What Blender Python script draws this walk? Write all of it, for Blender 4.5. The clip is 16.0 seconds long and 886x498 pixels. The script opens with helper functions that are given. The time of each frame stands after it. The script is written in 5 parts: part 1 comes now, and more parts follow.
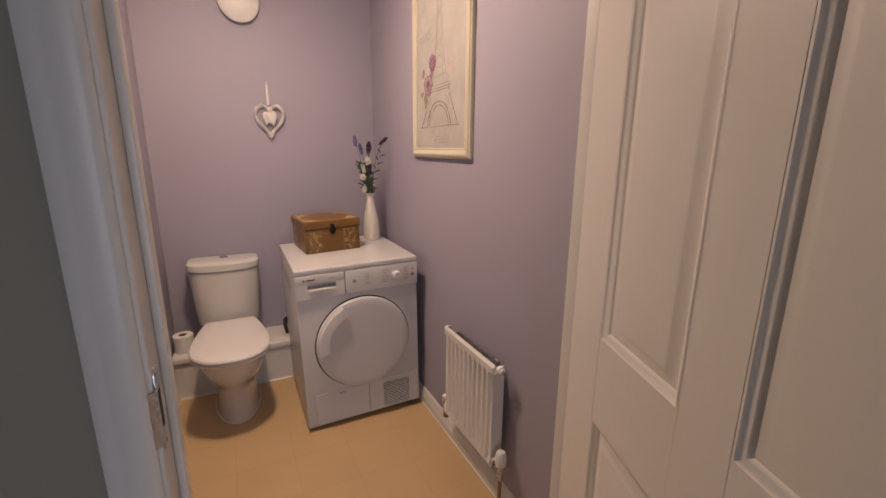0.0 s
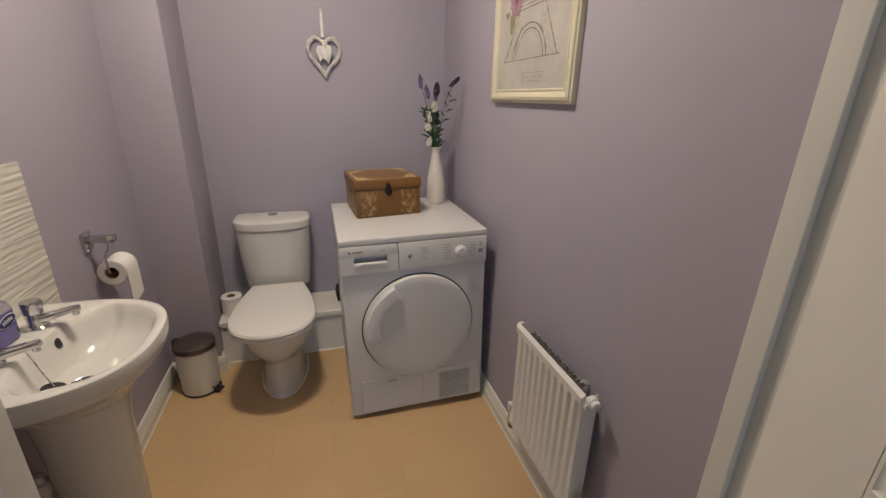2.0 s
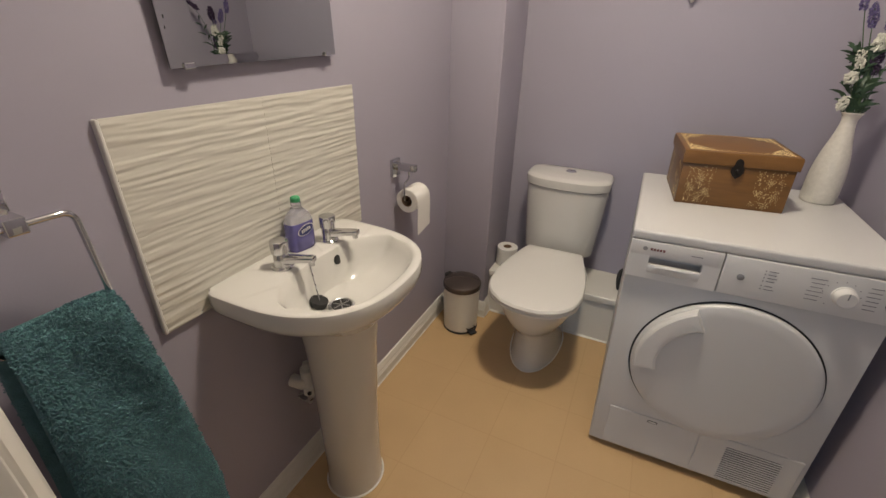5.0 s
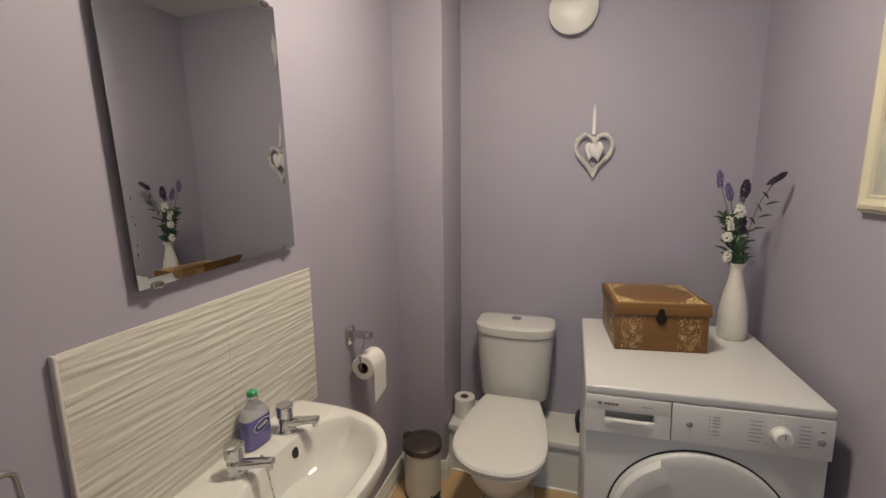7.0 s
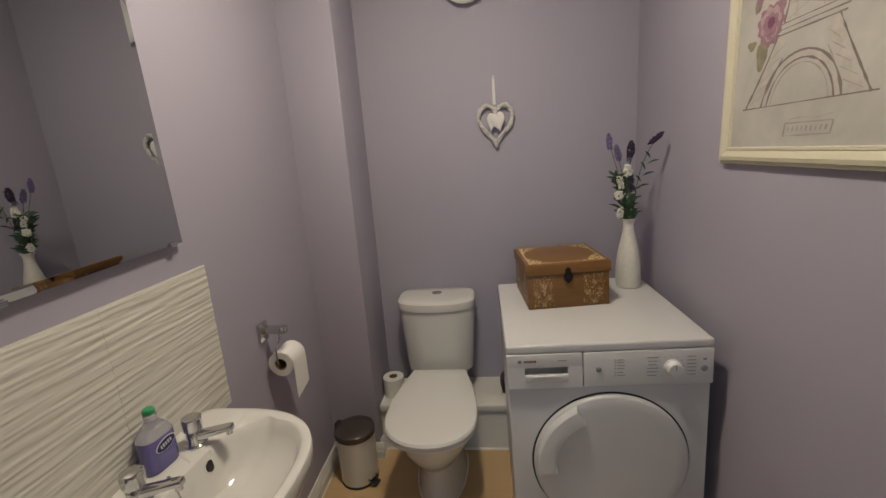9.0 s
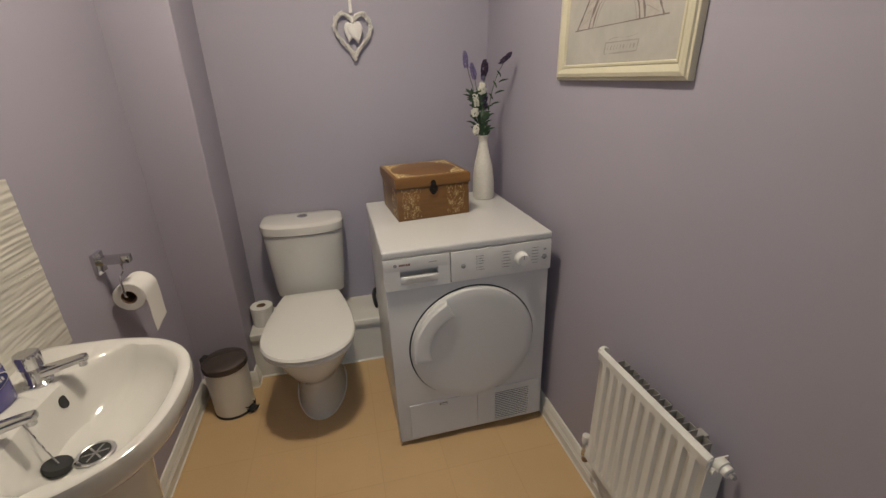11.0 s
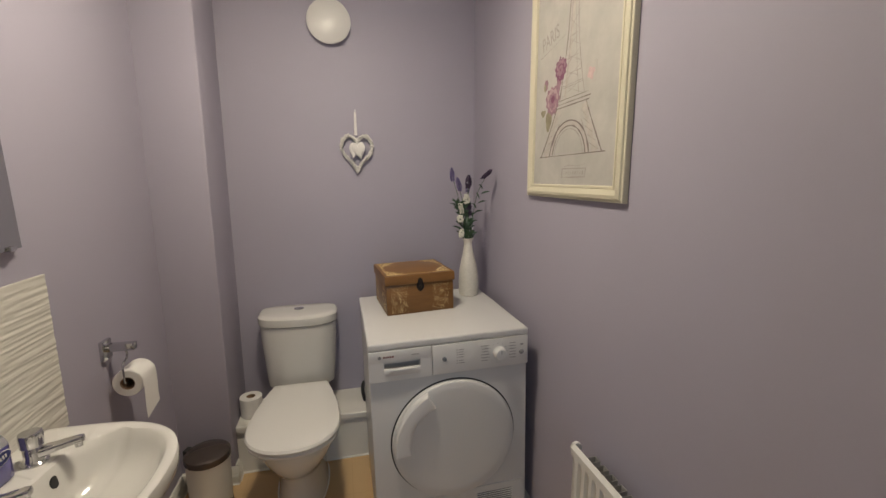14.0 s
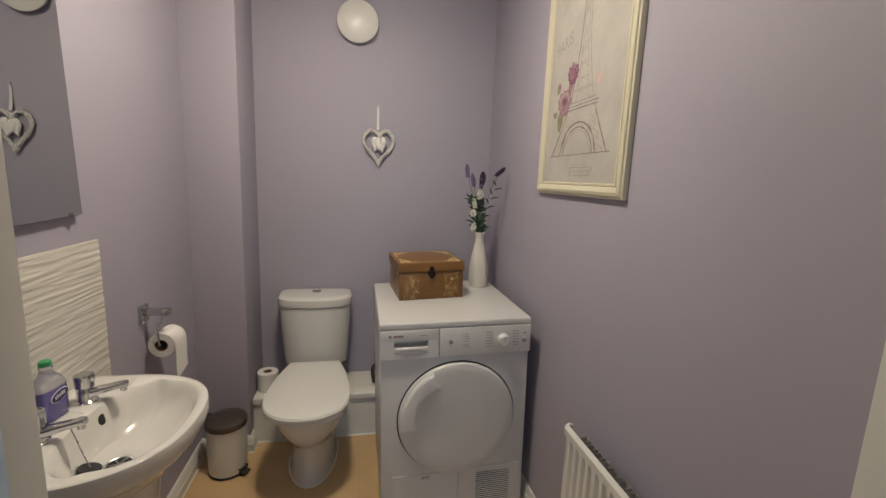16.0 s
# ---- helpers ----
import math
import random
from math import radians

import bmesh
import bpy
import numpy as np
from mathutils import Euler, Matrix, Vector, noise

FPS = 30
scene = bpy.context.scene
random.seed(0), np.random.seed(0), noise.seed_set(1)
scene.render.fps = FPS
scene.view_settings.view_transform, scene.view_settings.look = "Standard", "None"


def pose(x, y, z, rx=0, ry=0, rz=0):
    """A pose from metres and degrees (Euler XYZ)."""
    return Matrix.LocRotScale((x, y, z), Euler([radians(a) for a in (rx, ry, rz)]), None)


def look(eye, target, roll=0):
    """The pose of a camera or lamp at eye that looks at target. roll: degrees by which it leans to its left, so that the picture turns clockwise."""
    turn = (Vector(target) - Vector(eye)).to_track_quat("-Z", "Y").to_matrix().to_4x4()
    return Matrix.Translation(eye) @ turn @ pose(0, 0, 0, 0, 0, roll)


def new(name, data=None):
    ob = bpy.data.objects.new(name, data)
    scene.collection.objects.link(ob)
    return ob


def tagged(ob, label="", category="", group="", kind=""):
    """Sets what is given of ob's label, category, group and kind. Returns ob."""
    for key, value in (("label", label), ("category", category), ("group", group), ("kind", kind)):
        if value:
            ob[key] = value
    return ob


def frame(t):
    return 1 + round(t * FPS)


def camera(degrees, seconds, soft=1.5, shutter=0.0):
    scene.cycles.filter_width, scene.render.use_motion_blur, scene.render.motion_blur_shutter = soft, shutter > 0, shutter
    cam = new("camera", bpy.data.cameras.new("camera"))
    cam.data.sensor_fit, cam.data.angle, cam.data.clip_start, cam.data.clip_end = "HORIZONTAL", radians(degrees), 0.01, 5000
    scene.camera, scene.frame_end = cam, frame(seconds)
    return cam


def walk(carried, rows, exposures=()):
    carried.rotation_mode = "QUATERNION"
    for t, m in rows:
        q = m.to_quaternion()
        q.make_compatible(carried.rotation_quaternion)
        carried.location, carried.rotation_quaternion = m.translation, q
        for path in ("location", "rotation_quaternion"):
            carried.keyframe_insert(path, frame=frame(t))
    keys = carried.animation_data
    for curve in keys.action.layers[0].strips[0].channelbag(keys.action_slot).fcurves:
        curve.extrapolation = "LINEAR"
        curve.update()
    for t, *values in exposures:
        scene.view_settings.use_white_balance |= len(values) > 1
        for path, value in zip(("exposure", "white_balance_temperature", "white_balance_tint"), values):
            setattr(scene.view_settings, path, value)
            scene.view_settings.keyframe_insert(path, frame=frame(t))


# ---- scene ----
cam = camera(92.7, 16.0)
PATH = [
    (0, (-0.014, -0.045, 1.390), (0.849, 1.700, 0.932), 0.5),
    (0.5, (0.063, -0.006, 1.406), (0.925, 1.736, 0.934), 1.3),
    (1, (0.099, 0.049, 1.385), (0.893, 1.798, 0.825), 0.5),
    (1.5, (0.120, 0.203, 1.369), (0.762, 2.001, 0.767), -0.1),
    (2, (0.144, 0.344, 1.361), (0.683, 2.15, 0.69), 1.2),
    (2.5, (0.176, 0.467, 1.355), (0.437, 2.312, 0.628), 1.0),
    (3, (0.175, 0.562, 1.362), (-0.07, 2.424, 0.675), -1.2),
    (3.5, (0.158, 0.627, 1.34), (-0.255, 2.451, 0.63), 1.2),
    (4, (0.174, 0.697, 1.307), (-0.587, 2.304, 0.391), 1.3),
    (6.5, (0.139, 0.696, 1.387), (-0.51, 2.462, 0.708), 0.4),
    (7, (0.132, 0.669, 1.447), (-0.443, 2.556, 1.115), -0.5),
    (7.5, (0.124, 0.653, 1.501), (-0.441, 2.572, 1.496), -1.7),
    (8, (0.123, 0.638, 1.519), (-0.434, 2.558, 1.58), -2.2),
    (8.5, (0.126, 0.647, 1.498), (-0.219, 2.613, 1.361), -3.7),
    (9, (0.15, 0.697, 1.436), (-0.056, 2.637, 0.993), -4.0),
    (9.5, (0.104, 0.687, 1.404), (0.127, 2.589, 0.787), -3.9),
    (10, (0.088, 0.67, 1.37), (0.319, 2.506, 0.612), -2.8),
    (12.5, (0.11, 0.546, 1.376), (0.609, 2.346, 0.66), -0.9),
    (13, (0.121, 0.52, 1.409), (0.619, 2.377, 0.86), -1.2),
    (13.5, (0.118, 0.507, 1.413), (0.616, 2.398, 0.995), -0.7),
    (14, (0.125, 0.482, 1.421), (0.586, 2.399, 1.088), -0.2),
    (14.5, (0.131, 0.442, 1.43), (0.562, 2.37, 1.117), 0.5),
    (15, (0.114, 0.395, 1.418), (0.511, 2.331, 1.111), 1.5),
    (15.5, (0.086, 0.348, 1.398), (0.47, 2.286, 1.087), 2.2),
    (16, (0.114, 0.375, 1.393), (0.507, 2.308, 1.064), 2.3),
]
walk(cam, [(t, look(eye, target, roll)) for t, eye, target, roll in PATH], [(0.0, 0.08, 7800, 34), (0.5, 0.08, 6820, 21), (1.0, 0.06, 6770, 20), (1.8, 0.06, 6720, 17), (3.0, 0.05, 6540, 11), (4.0, 0.22, 6600, 12), (6.5, 0.18, 6660, 13), (7.2, 0.0, 6660, 11), (7.6, -0.12, 6610, 11), (8.0, -0.38, 6610, 11), (8.6, -0.33, 6610, 11), (9.0, -0.25, 6610, 11), (9.5, -0.14, 6610, 11), (10.0, 0.0, 6600, 11), (12.5, -0.02, 6610, 11), (16.0, -0.04, 6610, 11)])

# world, lamps
world = bpy.data.worlds.new("world")
scene.world = world
world.use_nodes = True
wn = world.node_tree
sky = wn.nodes.new("ShaderNodeTexSky")
sky.sky_type, sky.sun_disc, sky.sun_elevation, sky.sun_rotation = "NISHITA", False, radians(35), radians(200)
wn.links.new(sky.outputs[0], wn.nodes["Background"].inputs[0])
wn.nodes["Background"].inputs[1].default_value = 0.1

window_light = bpy.data.lights.new("window_light", "AREA")
window_light.shape, window_light.size, window_light.size_y = "RECTANGLE", 0.8, 1.6
window_light.energy, window_light.color = 10.0, (0.42, 0.68, 1.0)
wl = new("window_light", window_light)
wl.matrix_world = look((-0.10, -1.62, 1.10), (-0.12, 0.0, 1.05))
LAMP_POWER = 215.0
LAMP_COLOUR = (1.0, 0.90, 0.72)

# plan, in metres
LX, RX, BY, CZ = -0.635, 0.852, 2.765, 2.40      # left wall, right wall, back wall, ceiling
FY0, FY1 = 0.632, 0.735                          # hall face and room face of the door wall
DX0, DX1, DZ = -0.146, 0.736, 2.03               # door lining faces, head
HX0, HX1, HY0 = -0.95, 1.05, -1.6                # hall


# ---- materials ----
def mat(name, col, rough=0.5, metal=0.0, var=0.06, scale=6.0, fine=120.0, bump=0.05, bdist=0.001, coat=0.0, rvar=0.08, trans=0.0, stretch=(1, 1, 1), spec=0.5, ior=1.45):
    m = bpy.data.materials.new(name)
    m.use_nodes = True
    nt = m.node_tree
    p = nt.nodes["Principled BSDF"]
    tc = nt.nodes.new("ShaderNodeTexCoord")
    mp = nt.nodes.new("ShaderNodeMapping")
    mp.inputs["Scale"].default_value = stretch
    nt.links.new(tc.outputs["Object"], mp.inputs[0])
    n1, n2 = nt.nodes.new("ShaderNodeTexNoise"), nt.nodes.new("ShaderNodeTexNoise")
    n1.inputs["Scale"].default_value, n1.inputs["Detail"].default_value = scale, 3
    n2.inputs["Scale"].default_value, n2.inputs["Detail"].default_value = fine, 2
    for n in (n1, n2):
        nt.links.new(mp.outputs[0], n.inputs["Vector"])
    add = nt.nodes.new("ShaderNodeMath")
    add.operation = "MULTIPLY_ADD"
    add.inputs[1].default_value = 0.35
    nt.links.new(n2.outputs[0], add.inputs[0])
    nt.links.new(n1.outputs[0], add.inputs[2])
    ramp = nt.nodes.new("ShaderNodeMapRange")
    ramp.inputs[1].default_value, ramp.inputs[2].default_value = 0.3, 1.05
    ramp.inputs[3].default_value, ramp.inputs[4].default_value = 1 - var, 1 + var
    nt.links.new(add.outputs[0], ramp.inputs[0])
    hsv = nt.nodes.new("ShaderNodeHueSaturation")
    hsv.inputs["Color"].default_value = (*col, 1)
    nt.links.new(ramp.outputs[0], hsv.inputs["Value"])
    nt.links.new(hsv.outputs[0], p.inputs["Base Color"])
    rr = nt.nodes.new("ShaderNodeMapRange")
    rr.inputs[1].default_value, rr.inputs[2].default_value = 0.3, 0.7
    rr.inputs[3].default_value, rr.inputs[4].default_value = max(0.01, rough - rvar * rough), min(1, rough + rvar * rough)
    nt.links.new(n1.outputs[0], rr.inputs[0])
    nt.links.new(rr.outputs[0], p.inputs["Roughness"])
    p.inputs["Metallic"].default_value = metal
    p.inputs["Coat Weight"].default_value = coat
    p.inputs["Coat Roughness"].default_value = 0.08
    p.inputs["Transmission Weight"].default_value = trans
    p.inputs["Specular IOR Level"].default_value = spec
    p.inputs["IOR"].default_value = ior
    if bump:
        b = nt.nodes.new("ShaderNodeBump")
        b.inputs["Strength"].default_value, b.inputs["Distance"].default_value = bump, bdist
        nt.links.new(n2.outputs[0], b.inputs["Height"])
        nt.links.new(b.outputs[0], p.inputs["Normal"])
    return m


M_WALL = mat("lavender_emulsion", (0.348, 0.327, 0.392), 0.55, var=0.025, scale=2.5, fine=260, bump=0.12, bdist=0.0006, spec=0.35)
M_CEIL = mat("white_emulsion", (0.72, 0.71, 0.69), 0.8, var=0.02, scale=3, fine=300, bump=0.1, bdist=0.0006)
# hall colour set dark and olive, so the wall's shade sits in the paint
M_HALL = mat("hall_emulsion_with_shade", (0.25, 0.24, 0.19), 0.7, var=0.03, scale=3, fine=250, bump=0.1, bdist=0.0006)
M_GLOSS = mat("white_gloss_paint", (0.66, 0.645, 0.60), 0.32, var=0.03, scale=7, fine=90, bump=0.10, bdist=0.0008)
M_DOOR = mat("grained_white_door_paint", (0.71, 0.685, 0.635), 0.38, var=0.03, scale=5, fine=60, bump=0.16, bdist=0.0008, stretch=(1, 1, 0.12))
M_CERAMIC = mat("white_ceramic", (0.61, 0.60, 0.57), 0.10, var=0.008, scale=2, fine=40, bump=0.0, coat=0.5, rvar=0.0)
M_SEAT = mat("white_seat_plastic", (0.66, 0.65, 0.62), 0.18, var=0.008, scale=2, fine=60, bump=0.0, rvar=0.0)
M_ENAMEL = mat("white_enamel", (0.545, 0.543, 0.54), 0.30, var=0.006, scale=1.5, fine=90, bump=0.0, rvar=0.0)
M_PANEL = mat("white_panel_plastic", (0.60, 0.597, 0.59), 0.35, var=0.006, scale=2, fine=90, bump=0.0, rvar=0.0)
M_DIAL = mat("grey_print", (0.22, 0.22, 0.23), 0.5, var=0.05, bump=0)
M_MARK = mat("maroon_print", (0.16, 0.05, 0.05), 0.5, var=0.05, bump=0)
M_GAP = mat("gap_shade_grey", (0.07, 0.07, 0.072), 0.6, var=0.1, bump=0)
M_DARK = mat("dark_rubber_and_shade", (0.02, 0.02, 0.021), 0.6, var=0.2, bump=0.1)
M_BLACKM = mat("black_iron", (0.018, 0.014, 0.012), 0.55, metal=0.6, var=0.3, scale=60, bump=0.3)
M_CHROME = mat("chrome", (0.62, 0.62, 0.63), 0.08, metal=1.0, var=0.04, scale=20, bump=0.02)
M_STEEL = mat("brushed_steel", (0.55, 0.55, 0.56), 0.28, metal=1.0, var=0.08, scale=25, fine=300, bump=0.08, bdist=0.0003)
M_LID = mat("bronze_grey_lid", (0.11, 0.088, 0.080), 0.25, metal=0.55, var=0.06, scale=20, bump=0.03)
M_RAD = mat("radiator_enamel", (0.66, 0.65, 0.62), 0.30, var=0.02, scale=6, fine=300, bump=0.05, bdist=0.0003)
M_PAPER = mat("tissue_paper", (0.72, 0.705, 0.675), 0.95, var=0.03, scale=12, fine=220, bump=0.5, bdist=0.001)
M_CARD = mat("brown_card", (0.22, 0.14, 0.09), 0.9, var=0.1, bump=0.2)
M_TILE = mat("cream_ceramic_tile", (0.585, 0.565, 0.505), 0.36, var=0.03, scale=9, fine=80, bump=0.05)
M_GROUT = mat("grout", (0.60, 0.58, 0.52), 0.9, var=0.08, bump=0.3)
M_SEAL = mat("white_sealant", (0.72, 0.71, 0.67), 0.35, var=0.04, bump=0.05)
M_VASE = mat("speckled_white_stoneware", (0.60, 0.575, 0.52), 0.35, var=0.10, scale=90, fine=260, bump=0.15, bdist=0.0008)
M_FRAME = mat("cream_frame_lacquer", (0.56, 0.525, 0.40), 0.35, var=0.03, scale=9, bump=0.05)
M_PRINT = mat("art_print_paper", (0.40, 0.385, 0.355), 0.55, var=0.17, scale=9, fine=40, bump=0.03)
M_INK = mat("grey_brown_ink", (0.17, 0.14, 0.13), 0.6, var=0.2, scale=40, bump=0)
M_INKL = mat("pale_ink", (0.30, 0.275, 0.26), 0.6, var=0.15, scale=30, bump=0)
M_ROSE = mat("dusky_rose_ink", (0.25, 0.145, 0.18), 0.6, var=0.35, scale=70, bump=0)
M_ROSED = mat("deep_plum_ink", (0.16, 0.055, 0.105), 0.6, var=0.3, scale=80, bump=0)
M_LEAFI = mat("olive_ink", (0.22, 0.20, 0.13), 0.6, var=0.3, scale=60, bump=0)
M_RIBBON = mat("white_ribbon", (0.66, 0.64, 0.62), 0.6, var=0.06, scale=60, fine=500, bump=0.3)
M_WICKER = mat("white_painted_wicker", (0.58, 0.565, 0.535), 0.6, var=0.12, scale=60, fine=300, bump=0.4, bdist=0.001)
M_STEM = mat("green_stem", (0.045, 0.085, 0.035), 0.5, var=0.25, scale=60, bump=0.1)
M_LEAF = mat("dark_green_leaf", (0.024, 0.055, 0.028), 0.45, var=0.3, scale=50, bump=0.1)
M_LILAC = mat("lilac_petal", (0.125, 0.10, 0.235), 0.7, var=0.25, scale=90, bump=0.2)
M_PLUM = mat("plum_petal", (0.035, 0.018, 0.050), 0.7, var=0.3, scale=90, bump=0.2)
M_WHITEP = mat("white_petal", (0.60, 0.60, 0.53), 0.7, var=0.12, scale=90, bump=0.2)
M_INLAY = mat("cream_inlay", (0.70, 0.54, 0.27), 0.5, var=0.2, scale=80, bump=0.1)
M_TOWEL = mat("teal_terry", (0.085, 0.190, 0.205), 0.95, var=0.3, scale=55, fine=420, bump=0.9, bdist=0.004)
def pile_material():
    m = mat("teal_terry_loops", (0.085, 0.190, 0.208), 0.95, var=0.3, scale=40, fine=420, bump=0.3, bdist=0.001)
    nt = m.node_tree
    hsv = next(n for n in nt.nodes if n.type == "HUE_SAT")
    was = hsv.inputs["Value"].links[0].from_socket
    geo = nt.nodes.new("ShaderNodeNewGeometry")
    rng = nt.nodes.new("ShaderNodeMapRange")
    rng.inputs[3].default_value, rng.inputs[4].default_value = 0.8, 1.22
    nt.links.new(geo.outputs["Random Per Island"], rng.inputs[0])
    mul = nt.nodes.new("ShaderNodeMath")
    mul.operation = "MULTIPLY"
    nt.links.new(was, mul.inputs[0])
    nt.links.new(rng.outputs[0], mul.inputs[1])
    nt.links.new(mul.outputs[0], hsv.inputs["Value"])
    hue = nt.nodes.new("ShaderNodeMapRange")
    hue.inputs[3].default_value, hue.inputs[4].default_value = 0.54, 0.48
    nt.links.new(geo.outputs["Random Per Island"], hue.inputs[0])
    nt.links.new(hue.outputs[0], hsv.inputs["Hue"])
    return m


M_PILE = pile_material()
M_TOWELB = mat("teal_terry_border", (0.09, 0.25, 0.25), 0.9, var=0.12, scale=30, fine=500, bump=0.5, bdist=0.001)
M_SOAP = mat("violet_soap", (0.19, 0.175, 0.50), 0.12, var=0.05, scale=20, bump=0, trans=0.45, coat=0.4)
M_CLEAR = mat("clear_plastic", (0.80, 0.80, 0.86), 0.10, var=0.02, bump=0, trans=0.75, coat=0.3)
M_GREEN = mat("green_cap_plastic", (0.03, 0.30, 0.12), 0.35, var=0.05, bump=0)
M_NAVY = mat("navy_label", (0.015, 0.022, 0.12), 0.4, var=0.1, bump=0)
M_GALV = mat("galvanised_fin", (0.42, 0.41, 0.39), 0.5, metal=0.5, var=0.15, scale=40, bump=0.1)
M_PVC = mat("white_pvc", (0.62, 0.61, 0.58), 0.4, var=0.05, bump=0.03)
M_COPPER = mat("dull_copper_pipe", (0.30, 0.22, 0.17), 0.4, metal=0.9, var=0.2, scale=40, bump=0.1)


def wood_material():
    m = mat("honey_wood", (0.150, 0.070, 0.018), 0.42, var=0.36, scale=9, fine=70, bump=0.12, bdist=0.0008, stretch=(0.25, 1, 2.2))
    return m


M_WOOD = wood_material()


def floor_material():
    m = mat("tan_vinyl", (0.47, 0.315, 0.165), 0.34, var=0.05, scale=5, fine=140, bump=0.05, bdist=0.0006)
    nt = m.node_tree
    hsv = next(n for n in nt.nodes if n.type == "HUE_SAT")
    tc = next(n for n in nt.nodes if n.type == "TEX_COORD")
    br = nt.nodes.new("ShaderNodeTexBrick")
    br.offset, br.squash = 0.0, 1.0
    br.inputs["Color1"].default_value, br.inputs["Color2"].default_value = (0.545, 0.375, 0.20, 1), (0.53, 0.363, 0.192, 1)
    br.inputs["Mortar"].default_value = (0.497, 0.336, 0.174, 1)
    br.inputs["Scale"].default_value = 1.0
    br.inputs["Mortar Size"].default_value, br.inputs["Mortar Smooth"].default_value = 0.0022, 0.6
    br.inputs["Brick Width"].default_value, br.inputs["Row Height"].default_value = 0.243, 0.243
    mp = nt.nodes.new("ShaderNodeMapping")
    mp.inputs["Location"].default_value = (-0.125, -0.06, 0.0)
    nt.links.new(tc.outputs["Object"], mp.inputs[0])
    nt.links.new(mp.outputs[0], br.inputs["Vector"])
    nt.links.new(br.outputs["Color"], hsv.inputs["Color"])
    return m


M_FLOOR = floor_material()


def mirror_material():
    m = bpy.data.materials.new("silvered_glass")
    m.use_nodes = True
    p = m.node_tree.nodes["Principled BSDF"]
    p.inputs["Base Color"].default_value = (0.57, 0.58, 0.57, 1)
    p.inputs["Metallic"].default_value, p.inputs["Roughness"].default_value = 1.0, 0.012
    return m


M_MIRROR = mirror_material()


def lamp_material(name, col, strength):
    m = bpy.data.materials.new(name)
    m.use_nodes = True
    nt = m.node_tree
    em = nt.nodes.new("ShaderNodeEmission")
    em.inputs[0].default_value, em.inputs[1].default_value = (*col, 1), strength
    nt.links.new(em.outputs[0], nt.nodes["Material Output"].inputs[0])
    return m


# ---- building helpers ----
BASE = {}


def thing(name, at, label, category, group="", kind=""):
    e = new(name)
    e.empty_display_size = 0.05
    e.location = at
    BASE[e.name] = Vector(at)
    return tagged(e, label, category, group, kind)


def smooth(me, angle=35):
    me.shade_smooth()
    me.set_sharp_from_angle(angle=radians(angle))


def part(name, bm, material, parent=None, label=""):
    """Links a bmesh in world metres as one mesh under a thing or a part."""
    origin = BASE[parent.name] if parent else Vector((0, 0, 0))
    bmesh.ops.translate(bm, verts=bm.verts, vec=-origin)
    bmesh.ops.recalc_face_normals(bm, faces=bm.faces)
    me = bpy.data.meshes.new(name)
    bm.to_mesh(me)
    bm.free()
    me.materials.append(material)
    smooth(me)
    ob = new(name, me)
    if parent:
        ob.parent = parent
    BASE[ob.name] = origin
    if label:
        tagged(ob, label)
    return ob


def setting(name, bm, material, label, category):
    return tagged(part(name, bm, material), label, category, kind="structure")


def box(x0, x1, y0, y1, z0, z1, bevel=0.0, seg=2, bm=None, m=None):
    b = bmesh.new()
    bmesh.ops.create_cube(b, size=1.0)
    for v in b.verts:
        v.co = Vector((x0 + (v.co.x + 0.5) * (x1 - x0), y0 + (v.co.y + 0.5) * (y1 - y0), z0 + (v.co.z + 0.5) * (z1 - z0)))
    if bevel:
        bmesh.ops.bevel(b, geom=b.edges[:], offset=bevel, segments=seg, affect="EDGES", profile=0.6)
    if m is not None:
        b.transform(m)
    return join(bm, b)


def join(bm, b):
    if bm is None:
        return b
    me = bpy.data.meshes.new("tmp")
    b.to_mesh(me)
    b.free()
    bm.from_mesh(me)
    bpy.data.meshes.remove(me)
    return bm


def rings(loops, cap0=True, cap1=True, closed=True, bm=None):
    """A skin over rings of equally many points."""
    b = bmesh.new()
    vs = [[b.verts.new(p) for p in loop] for loop in loops]
    n = len(vs[0])
    for a, c in zip(vs, vs[1:]):
        for i in range(n if closed else n - 1):
            j = (i + 1) % n
            b.faces.new((a[i], a[j], c[j], c[i]))
    if cap0:
        b.faces.new(vs[0])
    if cap1:
        b.faces.new(vs[-1])
    return join(bm, b)


def lathe(profile, seg=32, m=None, bm=None, cap0=True, cap1=True):
    """Profile of (radius, height) turned about z, then moved by m."""
    loops = [[Vector((r * math.cos(a), r * math.sin(a), h)) for a in (2 * math.pi * i / seg for i in range(seg))] for r, h in profile]
    b = rings(loops, cap0, cap1)
    if m is not None:
        b.transform(m)
    return join(bm, b)


def tube(points, r, seg=8, bm=None, taper=None):
    pts = [Vector(p) for p in points]
    loops, up = [], Vector((0.13, 0.31, 0.94))
    side = None
    for i, p in enumerate(pts):
        d = (pts[min(i + 1, len(pts) - 1)] - pts[max(i - 1, 0)]).normalized()
        if side is None:
            side = d.cross(up).normalized()
        side = (side - d * side.dot(d)).normalized()
        other = d.cross(side)
        rr = r if taper is None else r + (taper - r) * i / (len(pts) - 1)
        loops.append([p + side * rr * math.cos(2 * math.pi * k / seg) + other * rr * math.sin(2 * math.pi * k / seg) for k in range(seg)])
    return rings(loops, bm=bm)


def bezier(p0, p1, p2, p3, n=12):
    p0, p1, p2, p3 = map(Vector, (p0, p1, p2, p3))
    return [(1 - t) ** 3 * p0 + 3 * t * (1 - t) ** 2 * p1 + 3 * t * t * (1 - t) * p2 + t ** 3 * p3 for t in (i / n for i in range(n + 1))]


